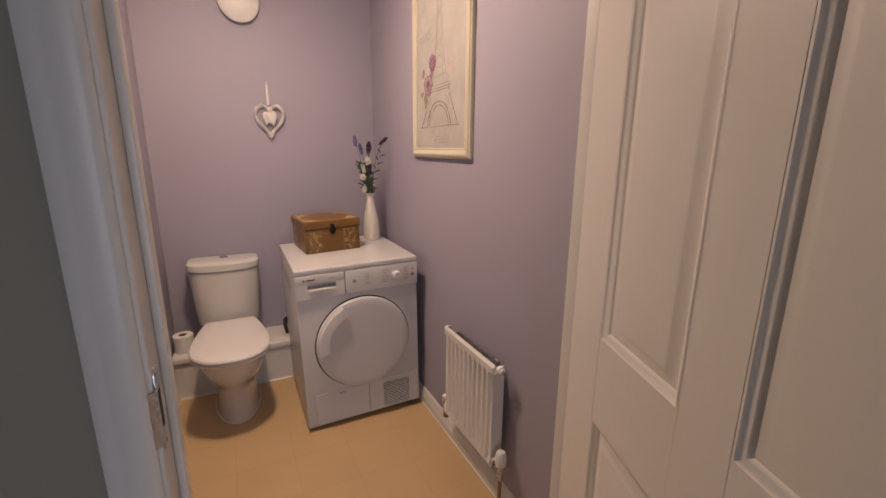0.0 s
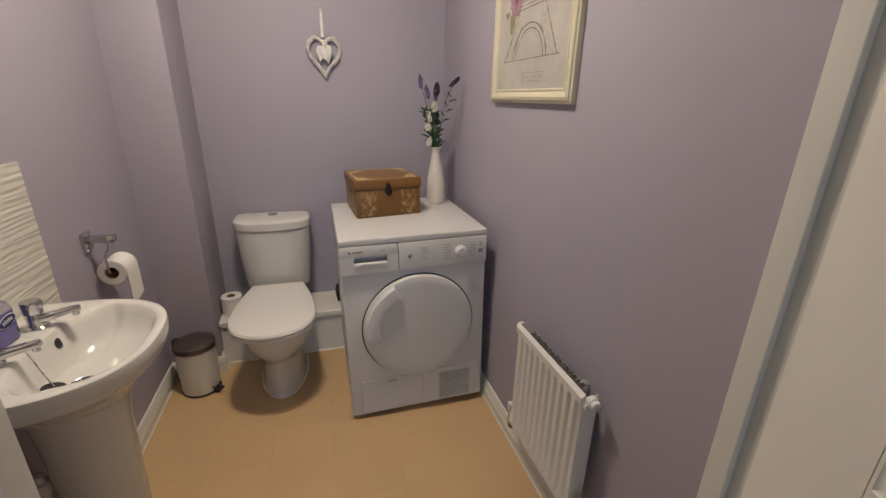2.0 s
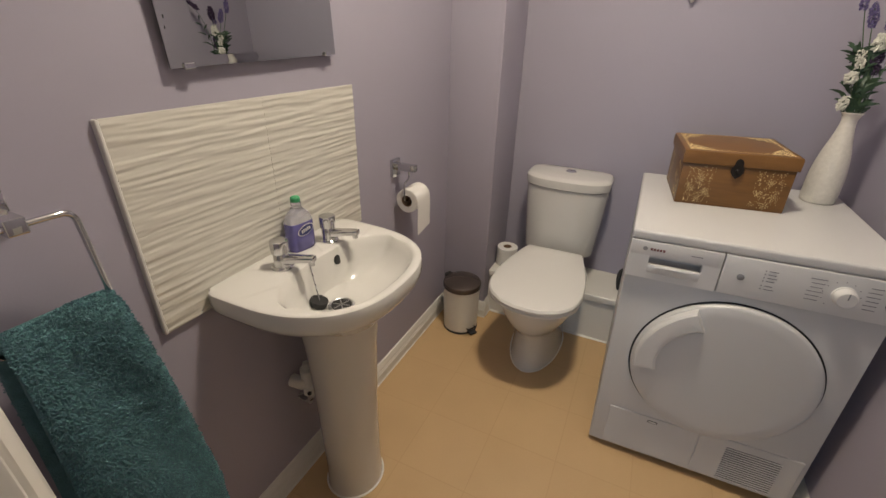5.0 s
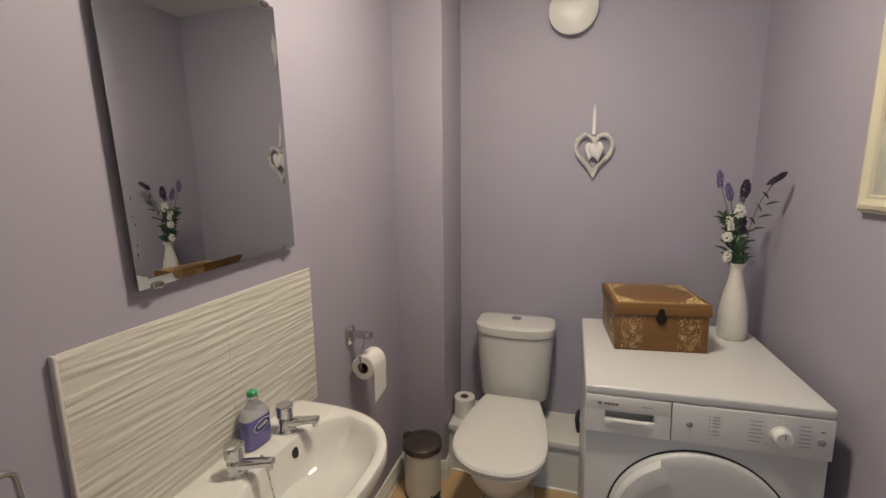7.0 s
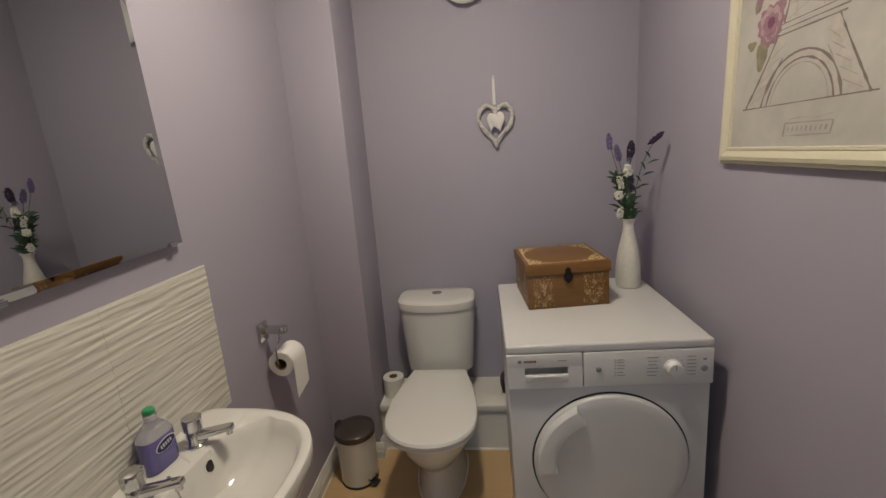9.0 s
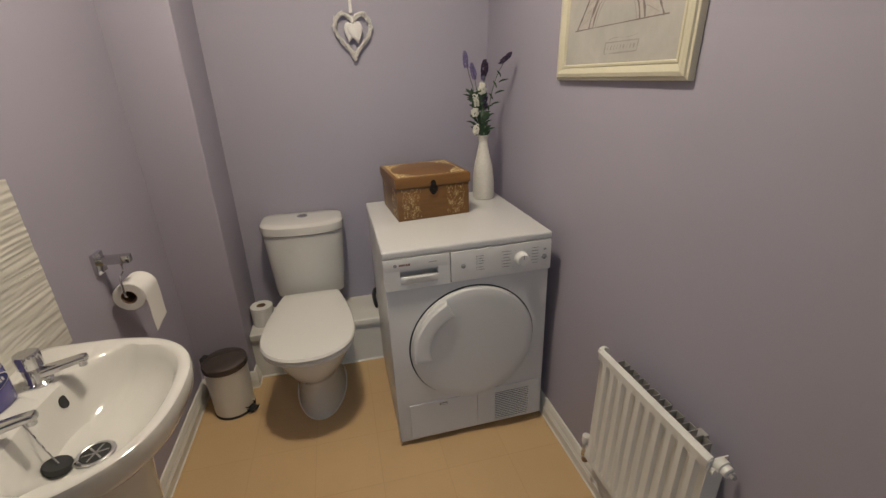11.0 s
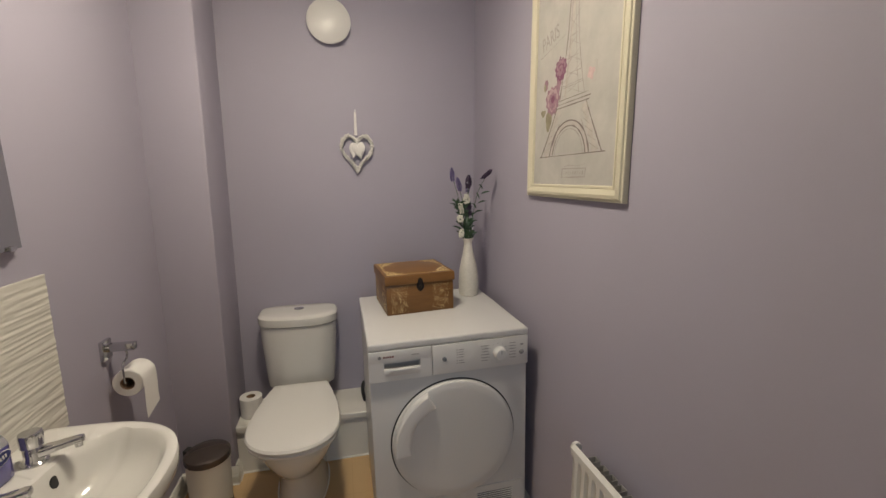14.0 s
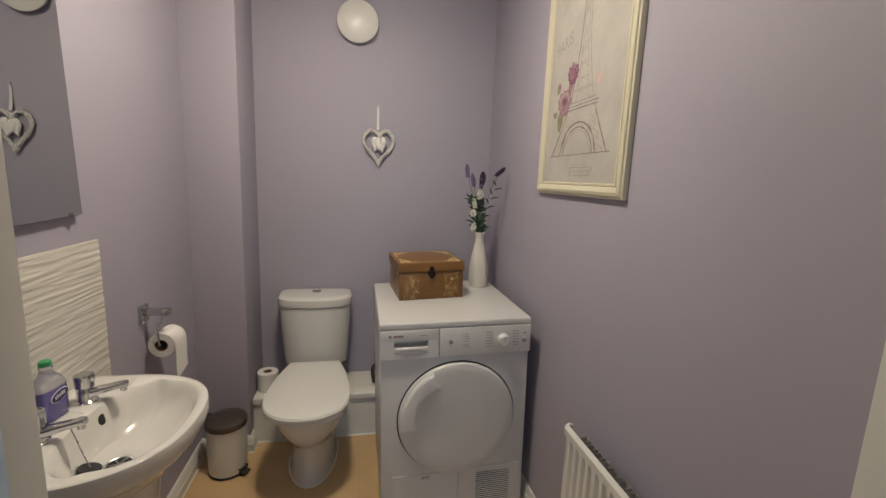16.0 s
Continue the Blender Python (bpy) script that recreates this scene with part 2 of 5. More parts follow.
def fillet(points, r, n=6):
    """A path with its inner corners rounded."""
    pts = [Vector(p) for p in points]
    out = [pts[0]]
    for a, b, c in zip(pts, pts[1:], pts[2:]):
        p, q = b + (a - b).normalized() * r, b + (c - b).normalized() * r
        out += [(1 - t) ** 2 * p + 2 * t * (1 - t) * b + t * t * q for t in (i / n for i in range(n + 1))]
    return out + [pts[-1]]


def prism(poly, z0, z1, m=None, bevel=0.0, bm=None):
    """A flat outline in x, y raised from z0 to z1."""
    b = rings([[Vector((x, y, z0)) for x, y in poly], [Vector((x, y, z1)) for x, y in poly]])
    if bevel:
        top = [e for e in b.edges if abs(e.verts[0].co.z - z1) < 1e-6 and abs(e.verts[1].co.z - z1) < 1e-6]
        bmesh.ops.bevel(b, geom=top, offset=bevel, segments=3, affect="EDGES", profile=0.5)
    if m is not None:
        b.transform(m)
    return join(bm, b)


def sweep_profile(profile, a, b, out, bm=None):
    """A moulding: profile of (distance from wall, height) run from a to b on the floor plan; out points into the room."""
    out = Vector((out[0], out[1], 0))
    loops = [[Vector((p[0], p[1], 0)) + out * d + Vector((0, 0, h)) for d, h in profile] for p in (a, b)]
    return rings(loops, bm=bm)


# ---- structure ----
T = 0.10
setting("floor", box(HX0 - T, HX1 + T, HY0 - T, BY + T, -0.08, 0.0), M_FLOOR, "tan vinyl floor with faint square tile pattern", "floor")
setting("ceiling", box(LX - T, RX + T, FY1, BY + T, CZ, CZ + 0.1), M_CEIL, "plain white painted ceiling", "ceiling")
# hall ceiling is out of view, added to close the hall off from the sky
setting("ceiling_hall", box(HX0 - T, HX1 + T, HY0 - T, FY1 - 0.001, CZ + 0.003, CZ + 0.1), M_CEIL, "unseen plain white hall ceiling", "ceiling")
setting("wall_left", box(LX - T, LX, FY1, BY, 0.0, CZ), M_WALL, "lavender grey painted wall behind basin", "wall")
setting("wall_right", box(RX, RX + T, FY1, BY, 0.0, CZ), M_WALL, "lavender grey painted wall with picture", "wall")
setting("wall_back", box(LX - T, RX + T, BY, BY + T, 0.0, CZ), M_WALL, "lavender grey painted wall behind toilet", "wall")
BXX, BXY = -0.410, 2.455
setting("pipe_boxing_wall", box(LX - 0.03, BXX, BXY, BY + 0.03, -0.03, CZ + 0.03, 0.008, 3), M_WALL, "lavender grey boxed-in corner column", "wall")
# the door wall: lavender inside, shade-darkened hall paint outside
for a, b_, lo in ((LX - T, DX0 - 0.03, 0.0), (DX1 + 0.03, RX + T, 0.0), (DX0 - 0.03, DX1 + 0.03, DZ + 0.03)):
    setting("wall_door", box(a, b_, FY0 + 0.035, FY1, lo, CZ), M_WALL, "lavender grey painted wall round the doorway", "wall")
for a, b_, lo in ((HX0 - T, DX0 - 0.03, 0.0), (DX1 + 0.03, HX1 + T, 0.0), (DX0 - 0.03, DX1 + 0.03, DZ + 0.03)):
    setting("wall_hall_front", box(a, b_, FY0, FY0 + 0.035, lo, CZ), M_HALL, "hall wall in dark olive grey, shade in the colour", "wall")
# side and back hall walls are out of view, added to enclose the daylight
setting("wall_hall_left", box(HX0 - T, HX0, HY0, FY0, 0.0, CZ), M_HALL, "hall wall in dark olive grey, shade in the colour", "wall")
setting("wall_hall_right", box(HX1, HX1 + T, HY0, FY0, 0.0, CZ), M_HALL, "hall wall in dark olive grey, shade in the colour", "wall")
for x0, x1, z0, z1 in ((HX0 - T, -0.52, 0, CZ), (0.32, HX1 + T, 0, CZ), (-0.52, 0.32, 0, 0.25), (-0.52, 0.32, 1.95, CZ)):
    setting("wall_hall_back", box(x0, x1, HY0 - T, HY0, z0, z1), M_HALL, "unseen hall back wall with window opening, shade in the colour", "wall")

# skirting
SK = [(0, 0), (0.018, 0), (0.018, 0.042), (0.0155, 0.045), (0.0155, 0.052), (0.013, 0.055), (0.013, 0.066), (0.009, 0.073), (0.006, 0.082), (0.0, 0.085)]
for nm, a, b_, o in (("left", (LX, FY1), (LX, BXY - 0.018), (1, 0)), ("corner", (LX, BXY), (BXX + 0.018, BXY), (0, -1)), ("corner_side", (BXX, BXY), (BXX, 2.512), (1, 0)),
                     ("right", (RX, FY1), (RX, BY - 0.018), (-1, 0)), ("back", (0.16, BY), (RX, BY), (0, -1)), ("front_left", (LX + 0.018, FY1), (DX0 - 0.075, FY1), (0, 1)), ("front_right", (DX1 + 0.075, FY1), (RX - 0.018, FY1), (0, 1))):
    setting("baseboard_" + nm, sweep_profile(SK, a, b_, o), M_GLOSS, "white gloss moulded skirting board", "skirting board")
    so = Vector((o[0], o[1], 0)) * 0.018
    bead = [Vector((a[0], a[1], 0.002)) + so, Vector((b_[0], b_[1], 0.002)) + so]
    setting("trim_" + nm, tube(bead, 0.004, 6), M_SEAL, "white sealant bead along the skirting", "sealant")

# door lining, stop and architraves
ARCH = [(0, 0), (0.065, 0), (0.065, 0.008), (0.058, 0.012), (0.045, 0.013), (0.036, 0.017), (0.012, 0.018), (0.004, 0.014), (0.0, 0.009)]


def architrave(x_in, sgn, y, out):
    lo = [Vector((x_in + sgn * d, y + out * h, 0.0)) for d, h in ARCH]
    hi = [Vector((x_in + sgn * d, y + out * h, DZ + d + 0.0)) for d, h in ARCH]
    return rings([lo, hi])


def architrave_head(y, out):
    l = [Vector((DX0 - 0.006 - d, y + out * h, DZ + d)) for d, h in ARCH]
    r = [Vector((DX1 + 0.006 + d, y + out * h, DZ + d)) for d, h in ARCH]
    return rings([l, r])


for y, out, side in ((FY0, -1, "hall"), (FY1, 1, "room")):
    setting("trim_architrave_left_" + side, architrave(DX0 - 0.006, -1, y, out), M_GLOSS, "white gloss moulded door architrave", "architrave")
    setting("trim_architrave_right_" + side, architrave(DX1 + 0.006, 1, y, out), M_GLOSS, "white gloss moulded door architrave", "architrave")
    setting("trim_architrave_head_" + side, architrave_head(y, out), M_GLOSS, "white gloss moulded door architrave", "architrave")
setting("trim_lining_left", box(DX0 - 0.03, DX0, FY0 - 0.001, FY1 + 0.001, 0, DZ, 0.0015, 1), M_GLOSS, "white gloss door lining", "door frame")
setting("trim_lining_right", box(DX1, DX1 + 0.03, FY0 - 0.001, FY1 + 0.001, 0, DZ, 0.0015, 1), M_GLOSS, "white gloss door lining", "door frame")
setting("trim_lining_head", box(DX0, DX1, FY0 - 0.001, FY1 + 0.001, DZ, DZ + 0.03, 0.0015, 1), M_GLOSS, "white gloss door lining head", "door frame")
setting("trim_stop_left", box(DX0, DX0 + 0.013, FY1 - 0.033, FY1 + 0.003, 0, DZ - 0.001, 0.003, 3), M_GLOSS, "white gloss door stop", "door frame")
setting("trim_stop_right", box(DX1 - 0.013, DX1, FY1 - 0.033, FY1 + 0.003, 0, DZ - 0.001, 0.003, 3), M_GLOSS, "white gloss door stop", "door frame")
setting("trim_stop_head", box(DX0 + 0.013, DX1 - 0.013, FY1 - 0.033, FY1 + 0.003, DZ - 0.013, DZ, 0.003, 3), M_GLOSS, "white gloss door stop", "door frame")


# boxed-in pipe ledge behind the toilet
def pipe_ledge():
    t = thing("pipe_ledge", (-0.12, 2.65, 0.0), "white painted boxed-in pipe ledge behind the toilet", "pipe boxing", kind="structure")
    x0, x1 = BXX + 0.002, 0.78
    part("front_board", box(x0, x1, 2.514, 2.532, 0.0, 0.218, 0.002, 1), M_GLOSS, t)
    part("top_board", box(x0, x1, 2.500, BY - 0.001, 0.218, 0.252, 0.008, 3), M_GLOSS, t)
    part("sealant", tube([(x0, 2.512, 0.003), (x1, 2.512, 0.003)], 0.005, 6), M_SEAL, t)


pipe_ledge()


# the door, open into the hall
def door():
    hinge = Vector((0.694, FY0 - 0.004, 0.0))
    turn = Matrix.Translation(hinge) @ Matrix.Rotation(radians(70.0), 4, "Z")
    t = thing("door_1", hinge, "white grained four-panel moulded door standing open", "door", kind="structure")
    W, H, Z0 = 0.826, 1.985, 0.008
    cols = ((0.130, 0.370), (0.472, 0.712))
    rows = ((0.20, 0.845), (1.022, 1.87))
    # local: leaf runs towards -x, room face at +y, thickness 0 to 0.035
    def lb(a, b_, z0, z1, d0=0.0, d1=0.035, bev=0.0):
        return box(-b_, -a, d0, d1, z0, z1, bev, 1, m=turn)
    part("core", lb(0.004, W - 0.004, Z0 + 0.004, H - 0.004, 0.012, 0.024), M_DOOR, t)
    for a, b_ in ((0, 0.130), (0.370, 0.472), (0.712, W)):
        part("stile", lb(a, b_, Z0, H, bev=0.0012), M_DOOR, t)
    for z0, z1 in ((Z0, 0.20), (0.845, 1.022), (1.87, H)):
        for a, b_ in cols:
            part("rail", lb(a, b_, z0, z1, 0.0004, 0.0346), M_DOOR, t)
    for a, b_ in cols:
        for z0, z1 in rows:
            prof = ((0.0, 0.035), (0.004, 0.0352), (0.009, 0.031), (0.014, 0.0295), (0.020, 0.0245), (0.026, 0.0245), (0.040, 0.0305), (0.046, 0.0312))
            loops = [[Vector((-(b_ - i), d, z0 + i)), Vector((-(a + i), d, z0 + i)), Vector((-(a + i), d, z1 - i)), Vector((-(b_ - i), d, z1 - i))] for i, d in prof]
            bm = rings(loops, cap0=False)
            bm.transform(turn)
            part("panel", bm, M_DOOR, t)


door()


def strike_plate():
    x, y0, y1 = DX0, FY0 + 0.008, FY0 + 0.037
    t = thing("strike_plate", (x, 0.62, 0.94), "dull chrome strike plate on the door lining", "strike plate")
    pts = []
    for cz, s in ((1.060, 1), (0.950, -1)):
        for i in range(9):
            a = math.pi * i / 8
            pts.append(((y0 + y1) / 2 + s * 0.0145 * math.cos(a), cz + s * 0.0145 * math.sin(a)))
    m = Matrix(((0, 0, 1, x), (1, 0, 0, 0), (0, 1, 0, 0), (0, 0, 0, 1)))
    part("plate", prism(pts, 0.0002, 0.0026, m, 0.0006), M_STEEL, t)
    # black slip on the plate stands in for the shaded hole
    part("keep_hole", box(x + 0.002, x + 0.0032, y0 + 0.008, y1 - 0.008, 0.975, 1.035), M_DARK, t)
    lip = [(x + 0.0028, y0 + 0.006), (x + 0.0036, y0 - 0.004), (x + 0.0034, y0 - 0.012), (x + 0.001, FY0 - 0.004), (x - 0.006, FY0 - 0.010)]
    part("lip", rings([[Vector((a, b_, z)) for a, b_ in lip] + [Vector((a - 0.0018, b_ + 0.0012, z)) for a, b_ in reversed(lip)] for z in (0.955, 1.045)]), M_STEEL, t)
    for z in (0.950, 1.060):
        part("screw", lathe([(0.0045, 0.0), (0.0045, 0.0006), (0.003, 0.0012)], 12, pose(x + 0.0026, (y0 + y1) / 2, z, 0, 90, 0)), M_CHROME, t)


strike_plate()


# ceiling lamp
def ceiling_light():
    c = (0.045, 1.65)
    t = thing("ceiling_light", (*c, CZ), "round flush ceiling light with opal glass", "ceiling light")
    part("base", lathe([(0.10, 0.0), (0.10, -0.02), (0.095, -0.024)], 40, pose(*c, CZ - 0.0005)), M_RAD, t)
    prof = [(0.096, -0.0245), (0.097, -0.029), (0.092, -0.039), (0.075, -0.049), (0.045, -0.056), (0.02, -0.058), (0.003, -0.0585)]
    part("opal_glass", lathe(prof, 40, pose(*c, CZ)), lamp_material("opal_glow", LAMP_COLOUR, LAMP_POWER), t, "glowing opal glass")


ceiling_light()


# ---- the things ----
LEAN = 0.0215        # rise of the dryer towards the wall, per metre


def dryer():
    x0, x1, y0, y1 = 0.205, 0.805, 1.905, 2.505
    cx = (x0 + x1) / 2
    t = thing("tumble_dryer", (cx, 2.2, 0.0), "white front-loading tumble dryer with round door", "tumble dryer")
    shell = box(x0, x1, y0, y1, 0.022, 0.7035, 0.006, 2)
    part("body", box(x0, x1, y0 + 0.045, y1, 0.69, 0.820, 0.006, 2, bm=shell), M_ENAMEL, t)
    part("worktop", box(x0 - 0.002, x1 + 0.002, y0 - 0.010, y1 + 0.014, 0.820, 0.847, 0.008, 4), M_ENAMEL, t)
    for x in (x0 + 0.05, x1 - 0.05):
        for y in (y0 + 0.06, y1 - 0.06):
            drop = LEAN * (x - x0)
            part("foot", lathe([(0.022, -drop), (0.022, 0.01 - drop), (0.012, 0.012 - drop), (0.012, 0.024)], 16, pose(x, y, 0)), M_DARK, t)
    # fascia
    yf = y0 - 0.012
    dx = 0.432
    gx0, gx1, gz0, gz1 = 0.258, 0.388, 0.734, 0.774
    bm = box(x0 - 0.001, dx - 0.0015, yf, y0 + 0.01, gz1, 0.8185, 0.003, 2)
    for q in ((x0 - 0.001, dx - 0.0015, 0.705, gz0), (x0 - 0.001, gx0, gz0 - 0.003, gz1 + 0.003), (gx1, dx - 0.0015, gz0 - 0.003, gz1 + 0.003)):
        bm = box(q[0], q[1], yf + (0.0 if q[0] == x0 - 0.001 and q[1] > 0.4 else 0.0002), y0 + 0.01, q[2], q[3], 0.0, bm=bm)
    drawer = part("water_drawer", bm, M_PANEL, t)
    part("grip_recess", rings([[Vector((x, y, z)) for x in (gx0 - 0.004, gx1 + 0.004)] for y, z in ((y0 + 0.0095, gz0 - 0.003), (y0 + 0.02, gz0 + 0.004), (y0 + 0.032, gz0 + 0.016), (y0 + 0.034, gz1 + 0.006), (y0 + 0.0095, gz1 + 0.006))], False, False, closed=False), M_PANEL, drawer)
    lipp = [[Vector((gx0 + (gx1 - gx0) * i / 16, yf - 0.001 - 0.007 * math.sin(math.pi * i / 16) ** 0.5 * s + d, gz0 - 0.004 + h)) for i in range(17)] for h, s, d in ((-0.006, 0.0, 0.001), (0.000, 0.5, 0.0), (0.016, 0.8, 0.0), (0.0205, 0.65, 0.002), (0.021, 0.2, 0.010))]
    part("grip", rings(lipp, False, False, closed=False), M_PANEL, drawer)
    panel = part("control_panel", box(dx + 0.0015, x1 + 0.001, yf, y0 + 0.01, 0.705, 0.8185, 0.004, 2), M_PANEL, t)
    fw = Matrix.Rotation(radians(90), 4, "X")
    dial = part("dial", lathe([(0.0255, 0), (0.0255, 0.003), (0.023, 0.005), (0.022, 0.020), (0.019, 0.024), (0.004, 0.0245)], 36, Matrix.Translation((0.690, yf, 0.762)) @ fw), M_PANEL, panel)
    part("pointer", box(0.689, 0.6915, yf - 0.0255, yf - 0.0235, 0.765, 0.781), M_DIAL, panel)
    part("button", lathe([(0.0085, 0), (0.0085, 0.004), (0.007, 0.005)], 20, Matrix.Translation((0.477, yf, 0.763)) @ fw), M_DIAL, panel)
    part("button", lathe([(0.0095, 0), (0.0095, 0.004), (0.008, 0.005)], 20, Matrix.Translation((0.778, yf, 0.757)) @ fw), M_DIAL, panel)
    marks = None
    rnd = random.Random(4)
    for i in range(6):
        z = 0.792 - 0.0095 * i - (0.004 if i > 3 else 0)
        marks = box(0.524, 0.527, yf - 0.0008, yf + 0.001, z - 0.0016, z + 0.0016, bm=marks)
        marks = box(0.532, 0.548 + 0.014 * rnd.random(), yf - 0.0006, yf + 0.001, z - 0.0011, z + 0.0011, bm=marks)
    for i in range(6):
        z = 0.795 - 0.0115 * i
        marks = box(0.622 - 0.006 * rnd.random(), 0.645 + 0.006 * (i < 4) * rnd.random(), yf - 0.0006, yf + 0.001, z - 0.0011, z + 0.0011, bm=marks)
        marks = box(0.728 + 0.004 * rnd.random(), 0.755, yf - 0.0006, yf + 0.001, z - 0.0011, z + 0.0011, bm=marks)
    for a in range(11):
        an = radians(-50 + 28 * a)
        px, pz = 0.684 + 0.037 * math.cos(an), 0.762 + 0.037 * math.sin(an)
        marks = box(px - 0.0012, px + 0.0012, yf - 0.0006, yf + 0.001, pz - 0.0012, pz + 0.0012, bm=marks)
    marks = box(0.775, 0.785, yf - 0.0006, yf + 0.001, 0.782, 0.788, bm=marks)
    tagged(part("printed_marks", marks, M_DIAL, panel), "small grey printed programme marks", kind="stuff")
    logo = lathe([(0.0062, 0), (0.0062, 0.0008)], 20, Matrix.Translation((0.243, yf, 0.796)) @ fw)
    part("badge", logo, M_DIAL, drawer)
    for i in range(5):
        part("badge_bar", box(0.256 + 0.0078 * i, 0.2618 + 0.0078 * i, yf - 0.0008, yf + 0.001, 0.7925, 0.7995), M_MARK, drawer)
    part("model_bar", box(0.356, 0.384, yf - 0.0006, yf + 0.001, 0.795, 0.7972), M_DIAL, drawer)
    # door
    c = Vector((0.5105, y0, 0.437))
    m = Matrix.Translation(c) @ fw
    # black ring paints in the shaded gap round the door
    part("door_gap_shade", lathe([(0.2428, 0.0), (0.2428, 0.0012), (0.232, 0.0014)], 72, m), M_DARK, t)
    dd = part("door", lathe([(0.2375, 0.0), (0.2375, 0.010), (0.2345, 0.016), (0.229, 0.019), (0.20, 0.0205), (0.12, 0.021), (0.004, 0.0215)], 72, m), M_ENAMEL, t)
    arc = []
    a0, a1 = radians(116), radians(187)
    for k, (r0, r1, h) in enumerate(((0.166, 0.231, 0.018), (0.167, 0.230, 0.036), (0.174, 0.225, 0.042), (0.184, 0.217, 0.043))):
        lo = a0 + k * 0.012
        hi = a1 - k * 0.012
        outer = [(r1, lo + (hi - lo) * i / 24) for i in range(25)]
        inner = [(r0 + 0.016 * math.sin(math.pi * (1 - i / 24)) * 0.5, lo + (hi - lo) * i / 24) for i in range(24, -1, -1)]
        arc.append([m @ Vector((r * math.cos(a), r * math.sin(a), h)) for r, a in outer + inner])
    part("door_handle", rings(arc), M_PANEL, dd)
    # lower flaps
    flap = part("filter_flap", box(0.251, 0.521, y0 - 0.0035, y0 + 0.004, 0.036, 0.196, 0.0015, 1), M_ENAMEL, t)
    latch = part("latch", box(0.371, 0.401, y0 - 0.0042, y0 - 0.003, 0.173, 0.184, 0.0005, 1), M_GAP, flap)
    part("latch_tab", box(0.374, 0.398, y0 - 0.0052, y0 - 0.0042, 0.1755, 0.1815, 0.0005, 1), M_PANEL, latch)
    part("grille_panel", box(0.524, 0.792, y0 - 0.0035, y0 + 0.004, 0.036, 0.205, 0.0015, 1), M_ENAMEL, t)
    # dark sheet stands in for the shade between the slats
    part("grille_gap_shade", box(0.600, 0.744, y0 - 0.0045, y0, 0.037, 0.176), M_GAP, t)
    for i in range(15):
        z = 0.040 + i * 0.0093
        part("grille_slat", box(0.598, 0.746, y0 - 0.0075, y0 - 0.003, z, z + 0.0040, 0.001, 1), M_PANEL, t)
    # the machine stands a little askew on its feet
    t.location = (cx + 0.0075, 2.2, LEAN * (x1 - x0) / 2)
    t.rotation_euler = (0, -math.atan(LEAN), 0)
    # loose hose end showing beside the machine
    h = thing("drain_hose", (0.207, 2.60, 0.252), "dark flexible drain hose behind the dryer", "hose")
    part("hose_end", tube(bezier((0.207, 2.60, 0.260), (0.187, 2.585, 0.33), (0.197, 2.62, 0.36), (0.217, 2.66, 0.33)), 0.010, 10), M_DARK, h)
    part("hose_loop", tube(bezier((0.217, 2.66, 0.33), (0.21, 2.70, 0.30), (0.25, 2.70, 0.29), (0.30, 2.68, 0.263)), 0.010, 10), M_DARK, h)


dryer()


def egg(cx, hw, yf, yb, z, n=48, front=0.62, p=2.0, pb=2.6):
    """An oval outline with its round end at yf and its squarer end at yb."""
    ym = yf + (yb - yf) * front
    out = []
    for i in range(n):
        a = 2 * math.pi * i / n
        c, s = math.cos(a), math.sin(a)
        q = p if s < 0 else pb
        x = math.copysign(abs(c) ** (2 / q), c) * hw
        y = math.copysign(abs(s) ** (2 / q), s)
        y = ym + (y * (ym - yf) if s < 0 else y * (yb - ym))
        out.append(Vector((cx + x, y, z)))
    return out


def lid_outline(cx, hw, wb, yf, yb, z, sm=0.36, n=25):
    """A toilet seat outline: round front, widest near the middle, drawn in to a straight back."""
    right = []
    for i in range(n):
        s = (i / (n - 1)) ** 1.7
        w = hw * (max(0.0, 1 - ((sm - s) / sm) ** 2.3)) ** 0.47 if s < sm else hw - (hw - wb) * ((s - sm) / (1 - sm)) ** 1.7
        right.append((max(w, 0.004), yf + (yb - yf) * s))
    return [Vector((cx + w, y, z)) for w, y in right] + [Vector((cx - w, y, z)) for w, y in reversed(right)]


